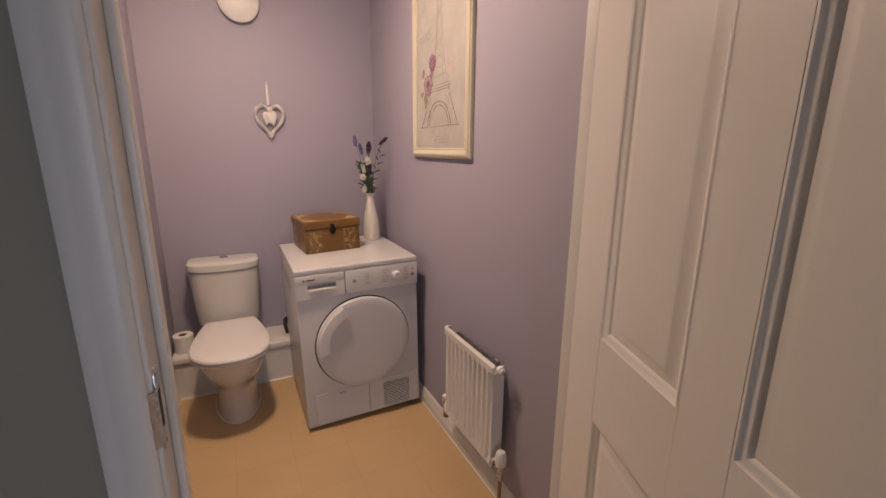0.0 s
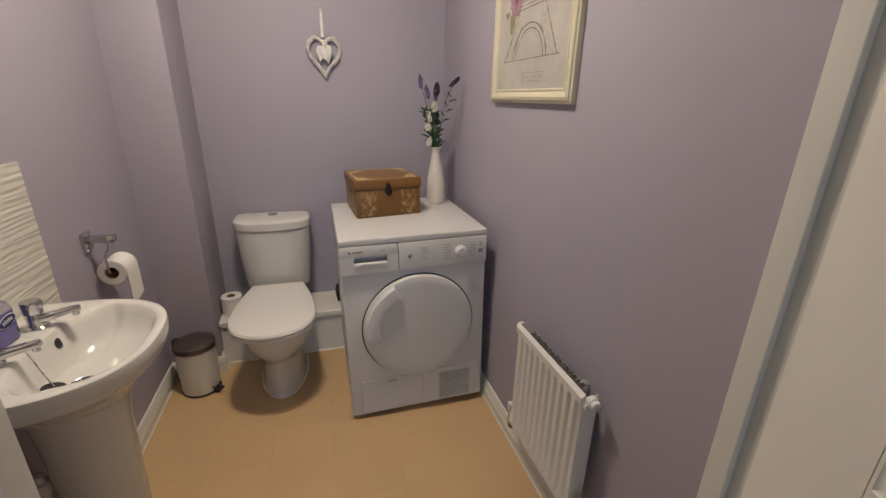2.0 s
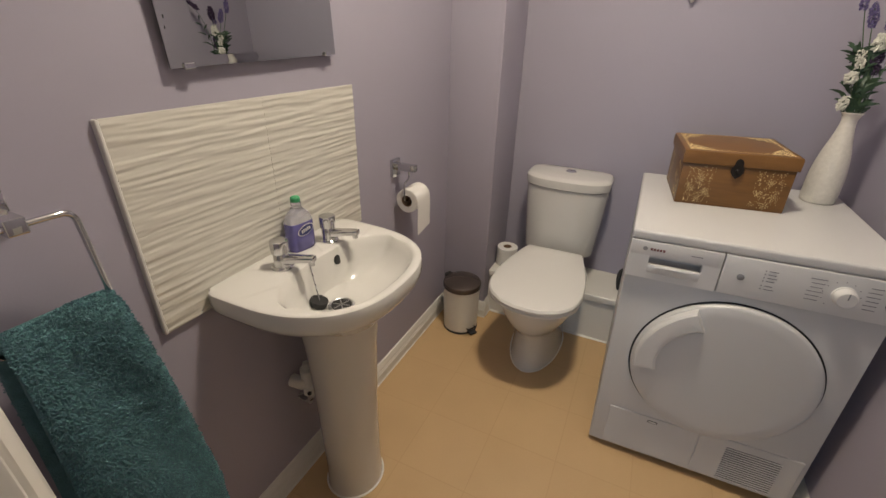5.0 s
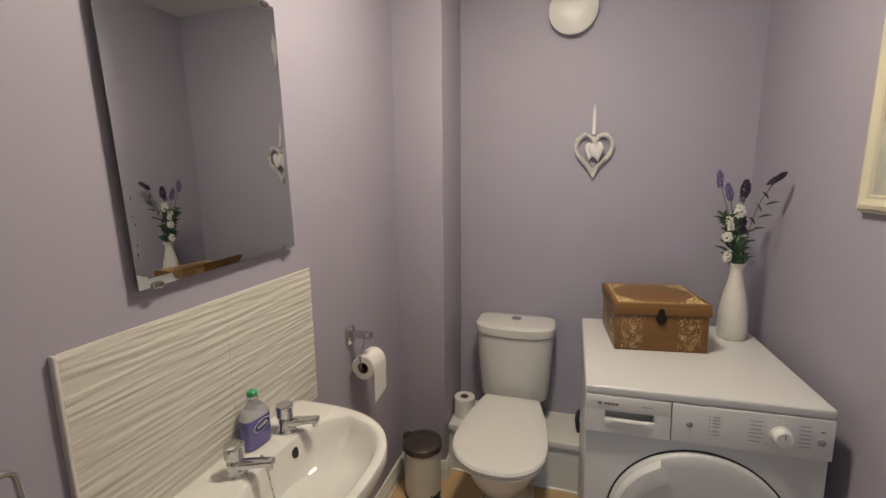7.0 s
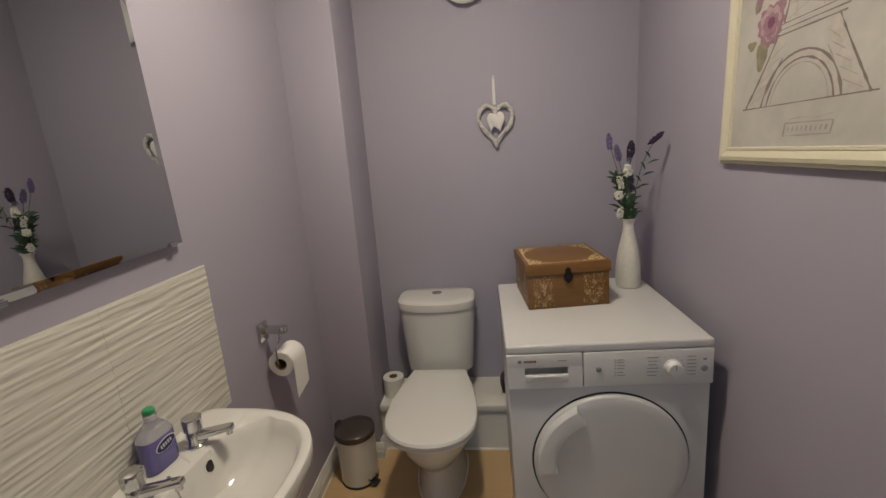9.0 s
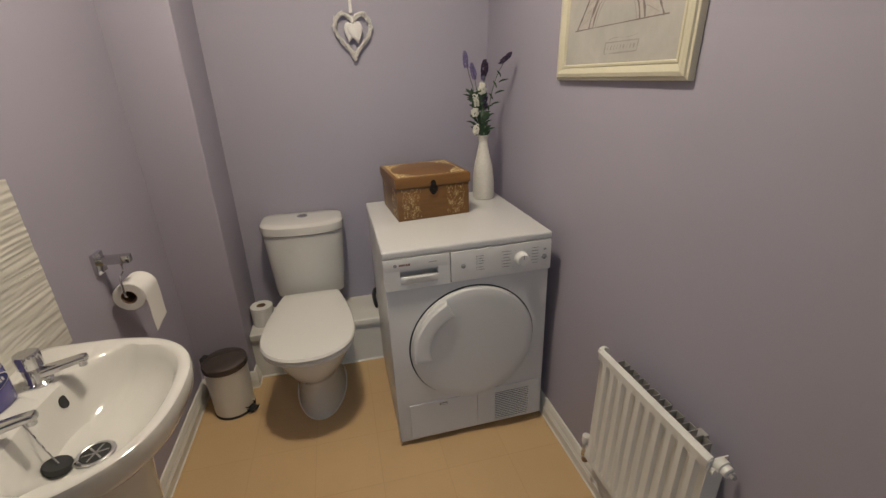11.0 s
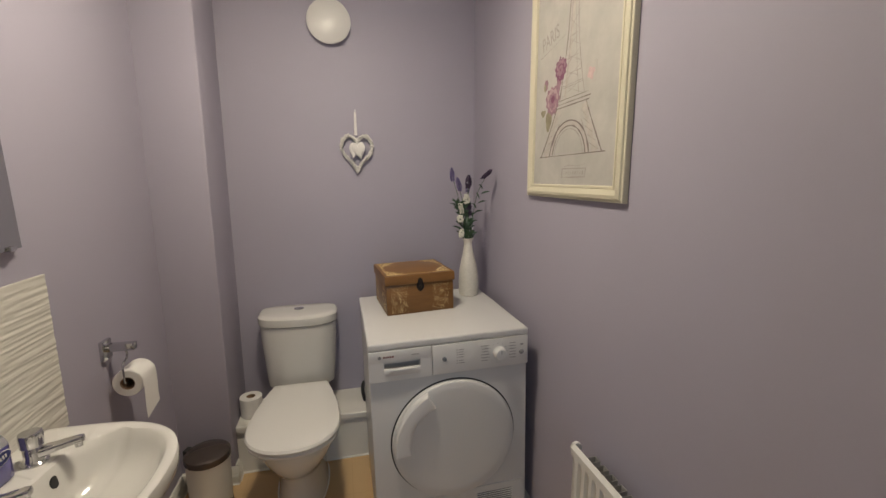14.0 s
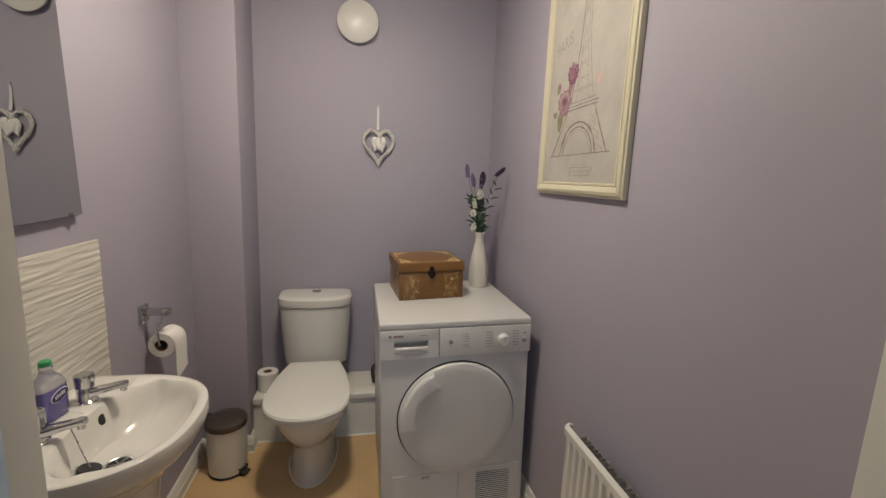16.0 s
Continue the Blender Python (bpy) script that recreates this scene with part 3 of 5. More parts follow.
def toilet():
    cx = -0.098
    t = thing("toilet", (cx, 2.35, 0.0), "white ceramic close-coupled toilet with lid down", "toilet")
    specs = [(0.108, 2.148, 2.55, 0.0), (0.112, 2.140, 2.555, 0.004), (0.111, 2.142, 2.555, 0.012), (0.105, 2.148, 2.55, 0.05), (0.103, 2.148, 2.545, 0.12), (0.105, 2.140, 2.54, 0.175),
             (0.114, 2.120, 2.54, 0.208), (0.133, 2.085, 2.53, 0.240), (0.153, 2.040, 2.535, 0.285), (0.166, 2.008, 2.54, 0.335), (0.171, 1.994, 2.54, 0.375), (0.171, 1.991, 2.54, 0.392), (0.166, 1.996, 2.54, 0.400)]
    part("bowl", rings([egg(cx, *s) for s in specs]), M_CERAMIC, t)
    seat = [(0.171, 0.128, 1.984, 2.478, 0.4005), (0.178, 0.133, 1.975, 2.482, 0.404), (0.179, 0.134, 1.973, 2.483, 0.412), (0.177, 0.132, 1.977, 2.481, 0.4165)]
    part("seat", rings([lid_outline(cx, *s) for s in seat]), M_SEAT, t)
    lid = [(0.174, 0.118, 1.982, 2.500, 0.4175), (0.182, 0.124, 1.971, 2.505, 0.421), (0.183, 0.125, 1.969, 2.506, 0.431), (0.179, 0.121, 1.976, 2.503, 0.4395), (0.165, 0.108, 1.996, 2.492, 0.4435), (0.11, 0.07, 2.07, 2.45, 0.446), (0.02, 0.015, 2.2, 2.32, 0.447)]
    part("lid", rings([lid_outline(cx, *s) for s in lid]), M_SEAT, t)
    for x in (cx - 0.075, cx + 0.075):
        part("hinge", lathe([(0.011, -0.018), (0.011, 0.018)], 16, pose(x, 2.497, 0.422, 0, 90, 0)), M_CHROME, t)
    part("sealant", rings([egg(cx, 0.117, 2.139, 2.56, 0.0005), egg(cx, 0.116, 2.141, 2.559, 0.005), egg(cx, 0.1105, 2.147, 2.555, 0.007)], False, False), M_SEAL, t)

    def rr(hw, yf, yb, z, bow=0.034, n=40):
        out = []
        for i in range(n):
            a = 2 * math.pi * i / n
            c, s = math.cos(a), math.sin(a)
            x = math.copysign(abs(c) ** (2 / 4.2), c)
            y = math.copysign(abs(s) ** (2 / 4.2), s)
            yy = (yf + yb) / 2 + y * (yb - yf) / 2
            if s < 0:
                yy -= bow * (1 - x * x)
            out.append(Vector((cx - 0.007 + x * hw, yy, z)))
        return out
    part("cistern", rings([rr(0.154, 2.592, 2.745, 0.385), rr(0.161, 2.585, 2.748, 0.392), rr(0.167, 2.58, 2.75, 0.45), rr(0.176, 2.568, 2.752, 0.58), rr(0.182, 2.562, 2.753, 0.680), rr(0.183, 2.562, 2.753, 0.713)]), M_CERAMIC, t)
    part("cistern_neck", rings([egg(cx, 0.12, 2.46, 2.72, 0.36, p=4), egg(cx, 0.125, 2.455, 2.72, 0.386, p=4)]), M_CERAMIC, t)
    part("cistern_lid", rings([rr(0.182, 2.560, 2.754, 0.715), rr(0.187, 2.553, 2.757, 0.719), rr(0.189, 2.551, 2.758, 0.732), rr(0.188, 2.552, 2.757, 0.755), rr(0.181, 2.560, 2.752, 0.763), rr(0.158, 2.58, 2.74, 0.767), rr(0.05, 2.63, 2.69, 0.770)]), M_CERAMIC, t)
    b = part("flush_button", lathe([(0.024, 0.0), (0.024, 0.004), (0.021, 0.006), (0.019, 0.0045), (0.004, 0.005)], 32, pose(cx - 0.005, 2.655, 0.7685)), M_CHROME, t)
    part("split_line", box(cx - 0.006, cx - 0.0045, 2.637, 2.673, 0.773, 0.7742), M_DARK, b)


toilet()


def basin():
    xb, cy, zr = LX + 0.003, 1.415, 0.806
    t = thing("wash_basin", (xb, cy, 0.0), "white ceramic pedestal basin under the splashback", "basin")

    def oval(hy, xa, xf, z, n=56, p=2.3):
        out = []
        xm = (xa + xf) / 2
        for i in range(n):
            a = -math.pi + 2 * math.pi * i / n
            c, s = math.cos(a), math.sin(a)
            x = xm + (xf - xm) * math.copysign(abs(c) ** (2 / p), c)
            w = hy * (0.86 + 0.14 * (1 - (x - xa) / (xf - xa))) if c > 0 else hy
            out.append(Vector((x, cy + w * math.copysign(abs(s) ** (2 / p), s), z)))
        return out

    def dee(hy, xf, z, xa=xb, r=0.03, n=56, p=2.5):
        """Outer outline with a straight back; same count as oval, starting at the back middle."""
        out = []
        for i in range(n):
            a = -math.pi + 2 * math.pi * i / n
            c, s = math.cos(a), math.sin(a)
            side = math.copysign(abs(s) ** (2 / p), s)
            if c < 0:
                x = xa + 0.10 * (1 + math.copysign(abs(c) ** (2 / 9), c))
                y = cy + hy * math.copysign(abs(s) ** (2 / 9), s)
            else:
                x = xa + 0.10 + (xf - xa - 0.10) * abs(c) ** (2 / 2.5)
                y = cy + hy * side
            out.append(Vector((x, y, z)))
        return out

    def even(loop, n=112):
        """The same outline with its points at even bearings from the middle."""
        mx, my, z = xb + 0.18, cy, loop[0].z
        pol = [(p.x - mx, p.y - my) for p in loop]
        out = []
        for i in range(n):
            a = 2 * math.pi * (i + 0.37) / n
            u, v = math.cos(a), math.sin(a)
            best = 0.0
            for (ax, ay), (bx, by) in zip(pol, pol[1:] + pol[:1]):
                den = u * (by - ay) - v * (bx - ax)
                if abs(den) < 1e-12:
                    continue
                k = (v * ax - u * ay) / den
                if -1e-6 <= k <= 1 + 1e-6:
                    best = max(best, u * (ax + k * (bx - ax)) + v * (ay + k * (by - ay)))
            out.append(Vector((mx + u * best, my + v * best, z)))
        return out
    bi = xb + 0.117
    loops = [oval(0.05, xb + 0.10, xb + 0.23, 0.640), oval(0.092, xb + 0.07, xb + 0.262, 0.643), oval(0.118, xb + 0.04, xb + 0.285, 0.662), dee(0.145, xb + 0.3020, 0.692), dee(0.178, xb + 0.3240, 0.716), dee(0.212, xb + 0.3460, 0.736), dee(0.232, xb + 0.3620, 0.750), dee(0.239, xb + 0.3690, 0.763), dee(0.241, xb + 0.3720, 0.778), dee(0.2415, xb + 0.3720, 0.797), dee(0.240, xb + 0.3700, 0.8035), dee(0.2355, xb + 0.3655, zr),
             dee(0.226, xb + 0.3580, zr, xa=xb + 0.01), oval(0.205, bi - 0.010, xb + 0.350, zr - 0.001, p=2.5), oval(0.199, bi - 0.003, xb + 0.344, zr - 0.006, p=2.5), oval(0.190, bi + 0.003, xb + 0.335, 0.780, p=2.4), oval(0.172, bi + 0.008, xb + 0.323, 0.750, p=2.3), oval(0.138, bi + 0.012, xb + 0.290, 0.726), oval(0.095, bi + 0.018, xb + 0.26, 0.708), oval(0.05, xb + 0.160, xb + 0.245, 0.700), oval(0.02, xb + 0.185, xb + 0.22, 0.699)]
    bw = part("bowl", rings([even(q) for q in loops]), M_CERAMIC, t)
    ped = []
    for z, r, x in ((0.0, 0.092, 0.162), (0.006, 0.092, 0.162), (0.02, 0.090, 0.162), (0.10, 0.088, 0.161), (0.35, 0.092, 0.160), (0.55, 0.100, 0.160), (0.61, 0.106, 0.160), (0.66, 0.112, 0.160)):
        ped.append([Vector((xb + x + r * math.cos(a) * 0.95, cy + 0.008 + r * math.sin(a), z)) for a in (2 * math.pi * i / 40 for i in range(40))])
    part("pedestal", rings(ped), M_CERAMIC, t)
    part("sealant", rings([[Vector((xb + 0.162 + r * math.cos(a) * 0.95, cy + 0.008 + r * math.sin(a), z)) for a in (2 * math.pi * i / 40 for i in range(40))] for r, z in ((0.097, 0.0005), (0.096, 0.003), (0.091, 0.005))], False, False), M_SEAL, t)
    dx = xb + 0.203
    w = part("waste", lathe([(0.033, 0.0), (0.033, 0.003), (0.029, 0.0045), (0.024, 0.002), (0.021, -0.002), (0.004, -0.004)], 32, pose(dx, cy - 0.027, 0.7035)), M_STEEL, t)
    # black disc paints the dark of the waste hole, which isn't hollowed out
    part("well", lathe([(0.0255, 0.0), (0.0255, 0.0034), (0.022, 0.0030), (0.004, 0.0030)], 24, pose(dx, cy - 0.027, 0.7035)), M_DARK, w)
    for k in range(3):
        part("cross_bar", box(-0.022, 0.022, -0.0016, 0.0016, 0.0030, 0.0038, m=pose(dx, cy - 0.027, 0.7035, 0, 0, 60 * k + 15)), M_STEEL, w)
    # overflow opening is a black disc with its shade in the colour
    of = part("overflow", lathe([(0.0135, 0.0), (0.0135, 0.002), (0.011, 0.0025)], 20, pose(bi + 0.0075, cy + 0.066, 0.770, 0, 78, 0)), M_DARK, t)

    def tap(y, turn):
        m = pose(xb + 0.078, y, zr - 0.001, 0, 0, turn) @ Matrix.Scale(0.96, 4)
        tp = part("tap", lathe([(0.026, 0.0), (0.026, 0.004), (0.021, 0.008), (0.0185, 0.020), (0.0185, 0.036), (0.0165, 0.040), (0.0165, 0.044)], 28, m), M_CHROME, t, "chrome pillar tap")
        sp = []
        for x, z, hw, hh in ((0.0, 0.023, 0.0140, 0.0135), (0.02, 0.025, 0.0135, 0.012), (0.052, 0.032, 0.012, 0.009), (0.082, 0.037, 0.0115, 0.008), (0.092, 0.037, 0.0105, 0.008), (0.095, 0.036, 0.006, 0.004)):
            sp.append([m @ Vector((x, hw * math.copysign(abs(math.cos(a)) ** 0.6, math.cos(a)), z + hh * math.copysign(abs(math.sin(a)) ** 0.6, math.sin(a)))) for a in (2 * math.pi * i / 20 for i in range(20))])
        part("spout", rings(sp), M_CHROME, tp)
        part("nozzle", lathe([(0.008, 0.0), (0.008, 0.012)], 16, m @ pose(0.083, 0, 0.020)), M_CHROME, tp)
        hp = []
        for z, r, f in ((0.042, 0.018, 0.0), (0.0435, 0.0215, 0.02), (0.070, 0.0225, 0.035), (0.075, 0.0215, 0.02), (0.077, 0.017, 0.0), (0.0775, 0.004, 0)):
            hp.append([m @ Vector((r * (1 + f * math.cos(8 * a)) * math.cos(a), r * (1 + f * math.cos(8 * a)) * math.sin(a), z)) for a in (2 * math.pi * i / 64 for i in range(64))])
        part("tap_handle", rings(hp), M_CHROME, tp)
    tap(1.338, 11)
    tap(1.510, 10)
    pc = Vector((xb + 0.158, 1.358, 0.7165))
    pl = part("plug", lathe([(0.020, -0.008), (0.0215, 0.0), (0.023, 0.005), (0.022, 0.008), (0.004, 0.0085)], 28, Matrix.Translation(pc) @ pose(0, 0, 0, -8, 12, 0)), M_DARK, t, "black rubber plug")
    part("chain", tube(bezier((xb + 0.098, 1.395, zr + 0.004), (xb + 0.122, 1.388, zr + 0.002), (xb + 0.125, 1.38, 0.77), pc + Vector((0.004, 0, 0.008)), 24), 0.0014, 6), M_STEEL, pl)
    part("chain_stay", lathe([(0.006, 0.0), (0.006, 0.004), (0.003, 0.010), (0.001, 0.011)], 14, pose(xb + 0.098, 1.395, zr - 0.001)), M_CHROME, t)
    # pipework behind the pedestal
    w = thing("waste_trap", (LX + 0.07, 1.395, 0.40), "white plastic waste trap behind the pedestal", "pipework")
    part("bottle_trap", lathe([(0.020, 0.30), (0.027, 0.305), (0.027, 0.39), (0.022, 0.395), (0.022, 0.64)], 20, pose(LX + 0.060, 1.455, 0)), M_PVC, w)
    part("nut", lathe([(0.030, 0.39), (0.031, 0.392), (0.031, 0.414), (0.029, 0.417)], 10, pose(LX + 0.060, 1.455, 0)), M_PVC, w)
    part("outlet", tube([(LX + 0.055, 1.432, 0.385), (LX + 0.055, 1.390, 0.38), (LX + 0.035, 1.378, 0.378), (LX + 0.001, 1.375, 0.378)], 0.020, 12), M_PVC, w)
    part("valve", tube([(LX + 0.001, 1.392, 0.30), (LX + 0.04, 1.392, 0.295), (LX + 0.05, 1.398, 0.33)], 0.010, 10), M_STEEL, w)
    part("riser", lathe([(0.012, 0.345), (0.019, 0.348), (0.019, 0.375), (0.014, 0.379), (0.014, 0.410), (0.021, 0.413), (0.021, 0.440), (0.013, 0.444), (0.010, 0.462)], 18, pose(LX + 0.058, 1.383, 0)), M_PVC, w)
    part("riser_screw", lathe([(0.006, 0.0), (0.006, 0.004), (0.003, 0.0045)], 12, pose(LX + 0.070, 1.368, 0.362, 60, 0, 30)), M_DARK, w)


basin()


def splashback():
    t = thing("splashback", (LX, 1.42, 0.76), "cream rippled ceramic tile splashback above the basin", "splashback")
    y0, y1, z0, z1 = 1.087, 1.757, 0.757, 1.180
    part("adhesive_bed", box(LX, LX + 0.0041, y0 + 0.002, y1 - 0.002, z0 + 0.002, z1 - 0.002), M_GROUT, t)
    part("edge_trim", box(LX, LX + 0.0125, y0 - 0.007, y0 - 0.0005, z0, z1, 0.0015, 1), M_PVC, t)
    rnd = random.Random(7)
    gy, gz = (y1 - y0) / 2, (z1 - z0) / 2
    off = Vector((rnd.random() * 9, rnd.random() * 9, rnd.random() * 9))
    for c in range(2):
        for r in range(2):
            ny, nz = 48, 130
            bm = bmesh.new()
            ya, za = y0 + c * gy + 0.0001, z0 + r * gz + 0.0001
            w, h = gy - 0.0002, gz - 0.0002
            grid = []
            for k in range(nz + 1):
                row = []
                for i in range(ny + 1):
                    y, z = ya + w * i / ny, za + h * k / nz
                    q = noise.noise(Vector((y * 5.0, z * 95, 0)) + off) + 0.5 * noise.noise(Vector((y * 14, z * 170, 3)) + off)
                    d = 0.0098 + 0.0013 * max(-0.7, min(0.9, q * 1.5))
                    e = min(i, ny - i, 1) * min(k, nz - k, 1)
                    row.append(bm.verts.new((LX + 0.0075 + (d - 0.0075) * (0.93 + 0.07 * e), y, z)))
                grid.append(row)
            for a, b_ in zip(grid, grid[1:]):
                for i in range(ny):
                    bm.faces.new((a[i], a[i + 1], b_[i + 1], b_[i]))
            rim = [v for v in grid[0]] + [row[-1] for row in grid[1:]] + list(reversed(grid[-1][:-1])) + [row[0] for row in reversed(grid[1:-1])]
            back = [bm.verts.new((LX + 0.0042, v.co.y, v.co.z)) for v in rim]
            for i in range(len(rim)):
                j = (i + 1) % len(rim)
                bm.faces.new((rim[i], back[i], back[j], rim[j]))
            part("tile", bm, M_TILE, t)


splashback()


def mirror():
    cy, cz, w, h = 1.445, 1.565, 0.460, 0.622
    x = LX + 0.017
    t = thing("wall_mirror", (LX, cy, cz), "frameless mirror with polished edges on chrome clips", "mirror")
    turn = Matrix.Translation((x, cy, cz)) @ Matrix.Rotation(radians(1.6), 4, "X") @ Matrix.Rotation(radians(-0.35), 4, "Y") @ Matrix.Rotation(radians(0.1), 4, "Z")

    def rect(i, d):
        a, b_ = w / 2 - i, h / 2 - i
        return [turn @ Vector((d, -a, -b_)), turn @ Vector((d, a, -b_)), turn @ Vector((d, a, b_)), turn @ Vector((d, -a, b_))]
    part("glass", rings([rect(0, -0.004), rect(0, -0.0018), rect(0.018, 0.0), rect(0.0185, 0.0)], cap0=False), M_MIRROR, t)
    part("backing", rings([rect(0.0005, -0.006), rect(0.0005, -0.0042)]), M_DARK, t)
    rw = random.Random(21)
    for k in range(5):
        y, z, l = -w / 2 + rw.uniform(0.007, 0.013), -h / 2 + 0.06 + 0.03 * k + rw.uniform(-0.014, 0.014), rw.uniform(0.001, 0.0035)
        d = -0.0018 + (y + w / 2) * 0.1
        part("worn_spot", box(d - 0.0004, d + 0.0003, y - 0.0008, y + 0.0008, z - l, z + l, 0.0002, 1, m=turn), M_DARK, t, "dark spot in the worn silvering")
    for a in (-1, 1):
        for b_ in (-1, 1):
            y, z = a * (w / 2 - 0.035), b_ * (h / 2)
            part("clip", box(-0.017, 0.004, y - 0.011, y + 0.011, z - (0.008 if b_ > 0 else 0.003), z + (0.003 if b_ > 0 else 0.008), 0.0015, 1, m=turn), M_CHROME, t)


mirror()


def radiator():
    y0, y1, z0, z1, xf = 1.128, 1.522, 0.190, 0.622, 0.772
    t = thing("radiator", (RX, 1.31, z0), "small white ribbed panel radiator on the wall", "radiator")
    # ribbed front panel: channels between raised flutes
    n, zs = 10, [z0 + 0.0, z0 + 0.012, z0 + 0.03, z0 + 0.045, z1 - 0.045, z1 - 0.03, z1 - 0.008, z1]
    pitch = (y1 - y0 - 0.03) / n
    ys = [(y0, 0), (y0 + 0.010, 0)]
    for i in range(n):
        a = y0 + 0.015 + i * pitch
        ys += [(a + pitch * 0.12, 0), (a + pitch * 0.30, 1), (a + pitch * 0.70, 1), (a + pitch * 0.88, 0)]
    ys += [(y1 - 0.010, 0), (y1, 0)]
    loops = []
    for k, z in enumerate(zs):
        rec = 0.0 if k in (0, 1, 2, 5, 6, 7) else 1.0
        bend = 0.010 if k in (0, 7) else 0.0
        front = [Vector((xf + bend + rec * 0.009 * (1 - f), y, z)) for y, f in ys]
        back = [Vector((xf + 0.014, y, z)) for y, f in reversed(ys)]
        loops.append(front + back)
    part("front_panel", rings(loops), M_RAD, t)
    part("side_cover", box(xf + 0.004, xf + 0.052, y0 - 0.002, y0 + 0.001, z0 + 0.01, z1 - 0.006), M_RAD, t)
    for i in range(8):
        y = y0 + 0.050 + i * 0.040
        loop = box(xf + 0.0145, xf + 0.050, y - 0.0125, y - 0.0110, z0 + 0.04, z1 - 0.010)
        loop = box(xf + 0.0145, xf + 0.050, y + 0.0110, y + 0.0125, z0 + 0.04, z1 - 0.010, bm=loop)
        part("convector_fin", box(xf + 0.0485, xf + 0.0500, y - 0.0110, y + 0.0110, z0 + 0.04, z1 - 0.010, bm=loop), M_GALV, t)
    for z in (z0 + 0.03, z1 - 0.032):
        part("header", tube([(xf + 0.020, y0 - 0.012, z), (xf + 0.020, y1 + 0.010, z)], 0.013, 16), M_RAD, t)
    v = part("air_vent", lathe([(0.017, 0.0), (0.017, 0.016), (0.013, 0.018), (0.013, 0.028), (0.010, 0.030)], 16, pose(xf + 0.028, y0 - 0.002, z1 - 0.018, 90, 0, 0)), M_RAD, t)
    part("vent_screw", lathe([(0.007, 0.028), (0.007, 0.040), (0.005, 0.042)], 6, pose(xf + 0.028, y0 - 0.002, z1 - 0.018, 90, 0, 0)), M_CHROME, v)
    part("end_plug", lathe([(0.017, 0.0), (0.017, 0.012), (0.012, 0.016)], 8, pose(xf + 0.024, y1 + 0.004, z1 - 0.018, -90, 0, 0)), M_RAD, t)
    for z in (z0 + 0.08, z1 - 0.08):
        part("bracket", box(xf + 0.05, RX, 1.20, 1.225, z, z + 0.05), M_GALV, t)
    # thermostatic valve at the near foot, lockshield at the far foot
    vy = y0 - 0.048
    tv = part("valve_body", tube([(xf + 0.020, y0 - 0.005, z0 + 0.03), (xf + 0.020, vy, z0 + 0.03), (xf + 0.020, vy, z0 - 0.02)], 0.011, 14), M_STEEL, t)
    part("valve_nut", lathe([(0.015, -0.012), (0.015, 0.012)], 6, pose(xf + 0.020, vy + 0.02, z0 + 0.03, 90, 0, 0)), M_STEEL, tv)
    hp = []
    for z, r, f in ((0.042, 0.015, 0), (0.045, 0.021, 0.0), (0.058, 0.0225, 0.04), (0.085, 0.021, 0.07), (0.098, 0.017, 0.04), (0.104, 0.010, 0), (0.105, 0.003, 0)):
        hp.append([Vector((xf + 0.020 + r * (1 + f * math.cos(10 * a)) * math.cos(a), vy + r * (1 + f * math.cos(10 * a)) * math.sin(a), z0 + z)) for a in (2 * math.pi * i / 60 for i in range(60))])
    part("valve_head", rings(hp), M_RAD, tv, "white thermostatic valve head")
    part("supply_pipe", tube([(xf + 0.020, vy, z0 - 0.018), (xf + 0.020, vy, 0.001)], 0.0075, 12), M_COPPER, t)
    ly = y1 + 0.028
    lk = part("lockshield", tube([(xf + 0.020, y1, z0 + 0.03), (xf + 0.020, ly, z0 + 0.03), (xf + 0.020, ly, z0 - 0.02)], 0.010, 12), M_STEEL, t)
    part("lockshield_cap", lathe([(0.013, 0.04), (0.014, 0.045), (0.013, 0.068), (0.008, 0.072)], 16, pose(xf + 0.020, ly, z0)), M_RAD, lk)
    part("supply_pipe", tube(fillet([(xf + 0.020, ly, z0 - 0.015), (xf + 0.020, ly, z0 - 0.045), (RX + 0.01, ly, z0 - 0.045)], 0.012), 0.0075, 12), M_COPPER, t)


radiator()


def print_plane():
    """Picture axes: u to the right, v up, both in metres from the lower left corner of the print, w out of the wall."""
    return Matrix(((0, 0, -1, RX - 0.0105), (-1, 0, 0, 1.982), (0, 1, 0, 1.396), (0, 0, 0, 1)))


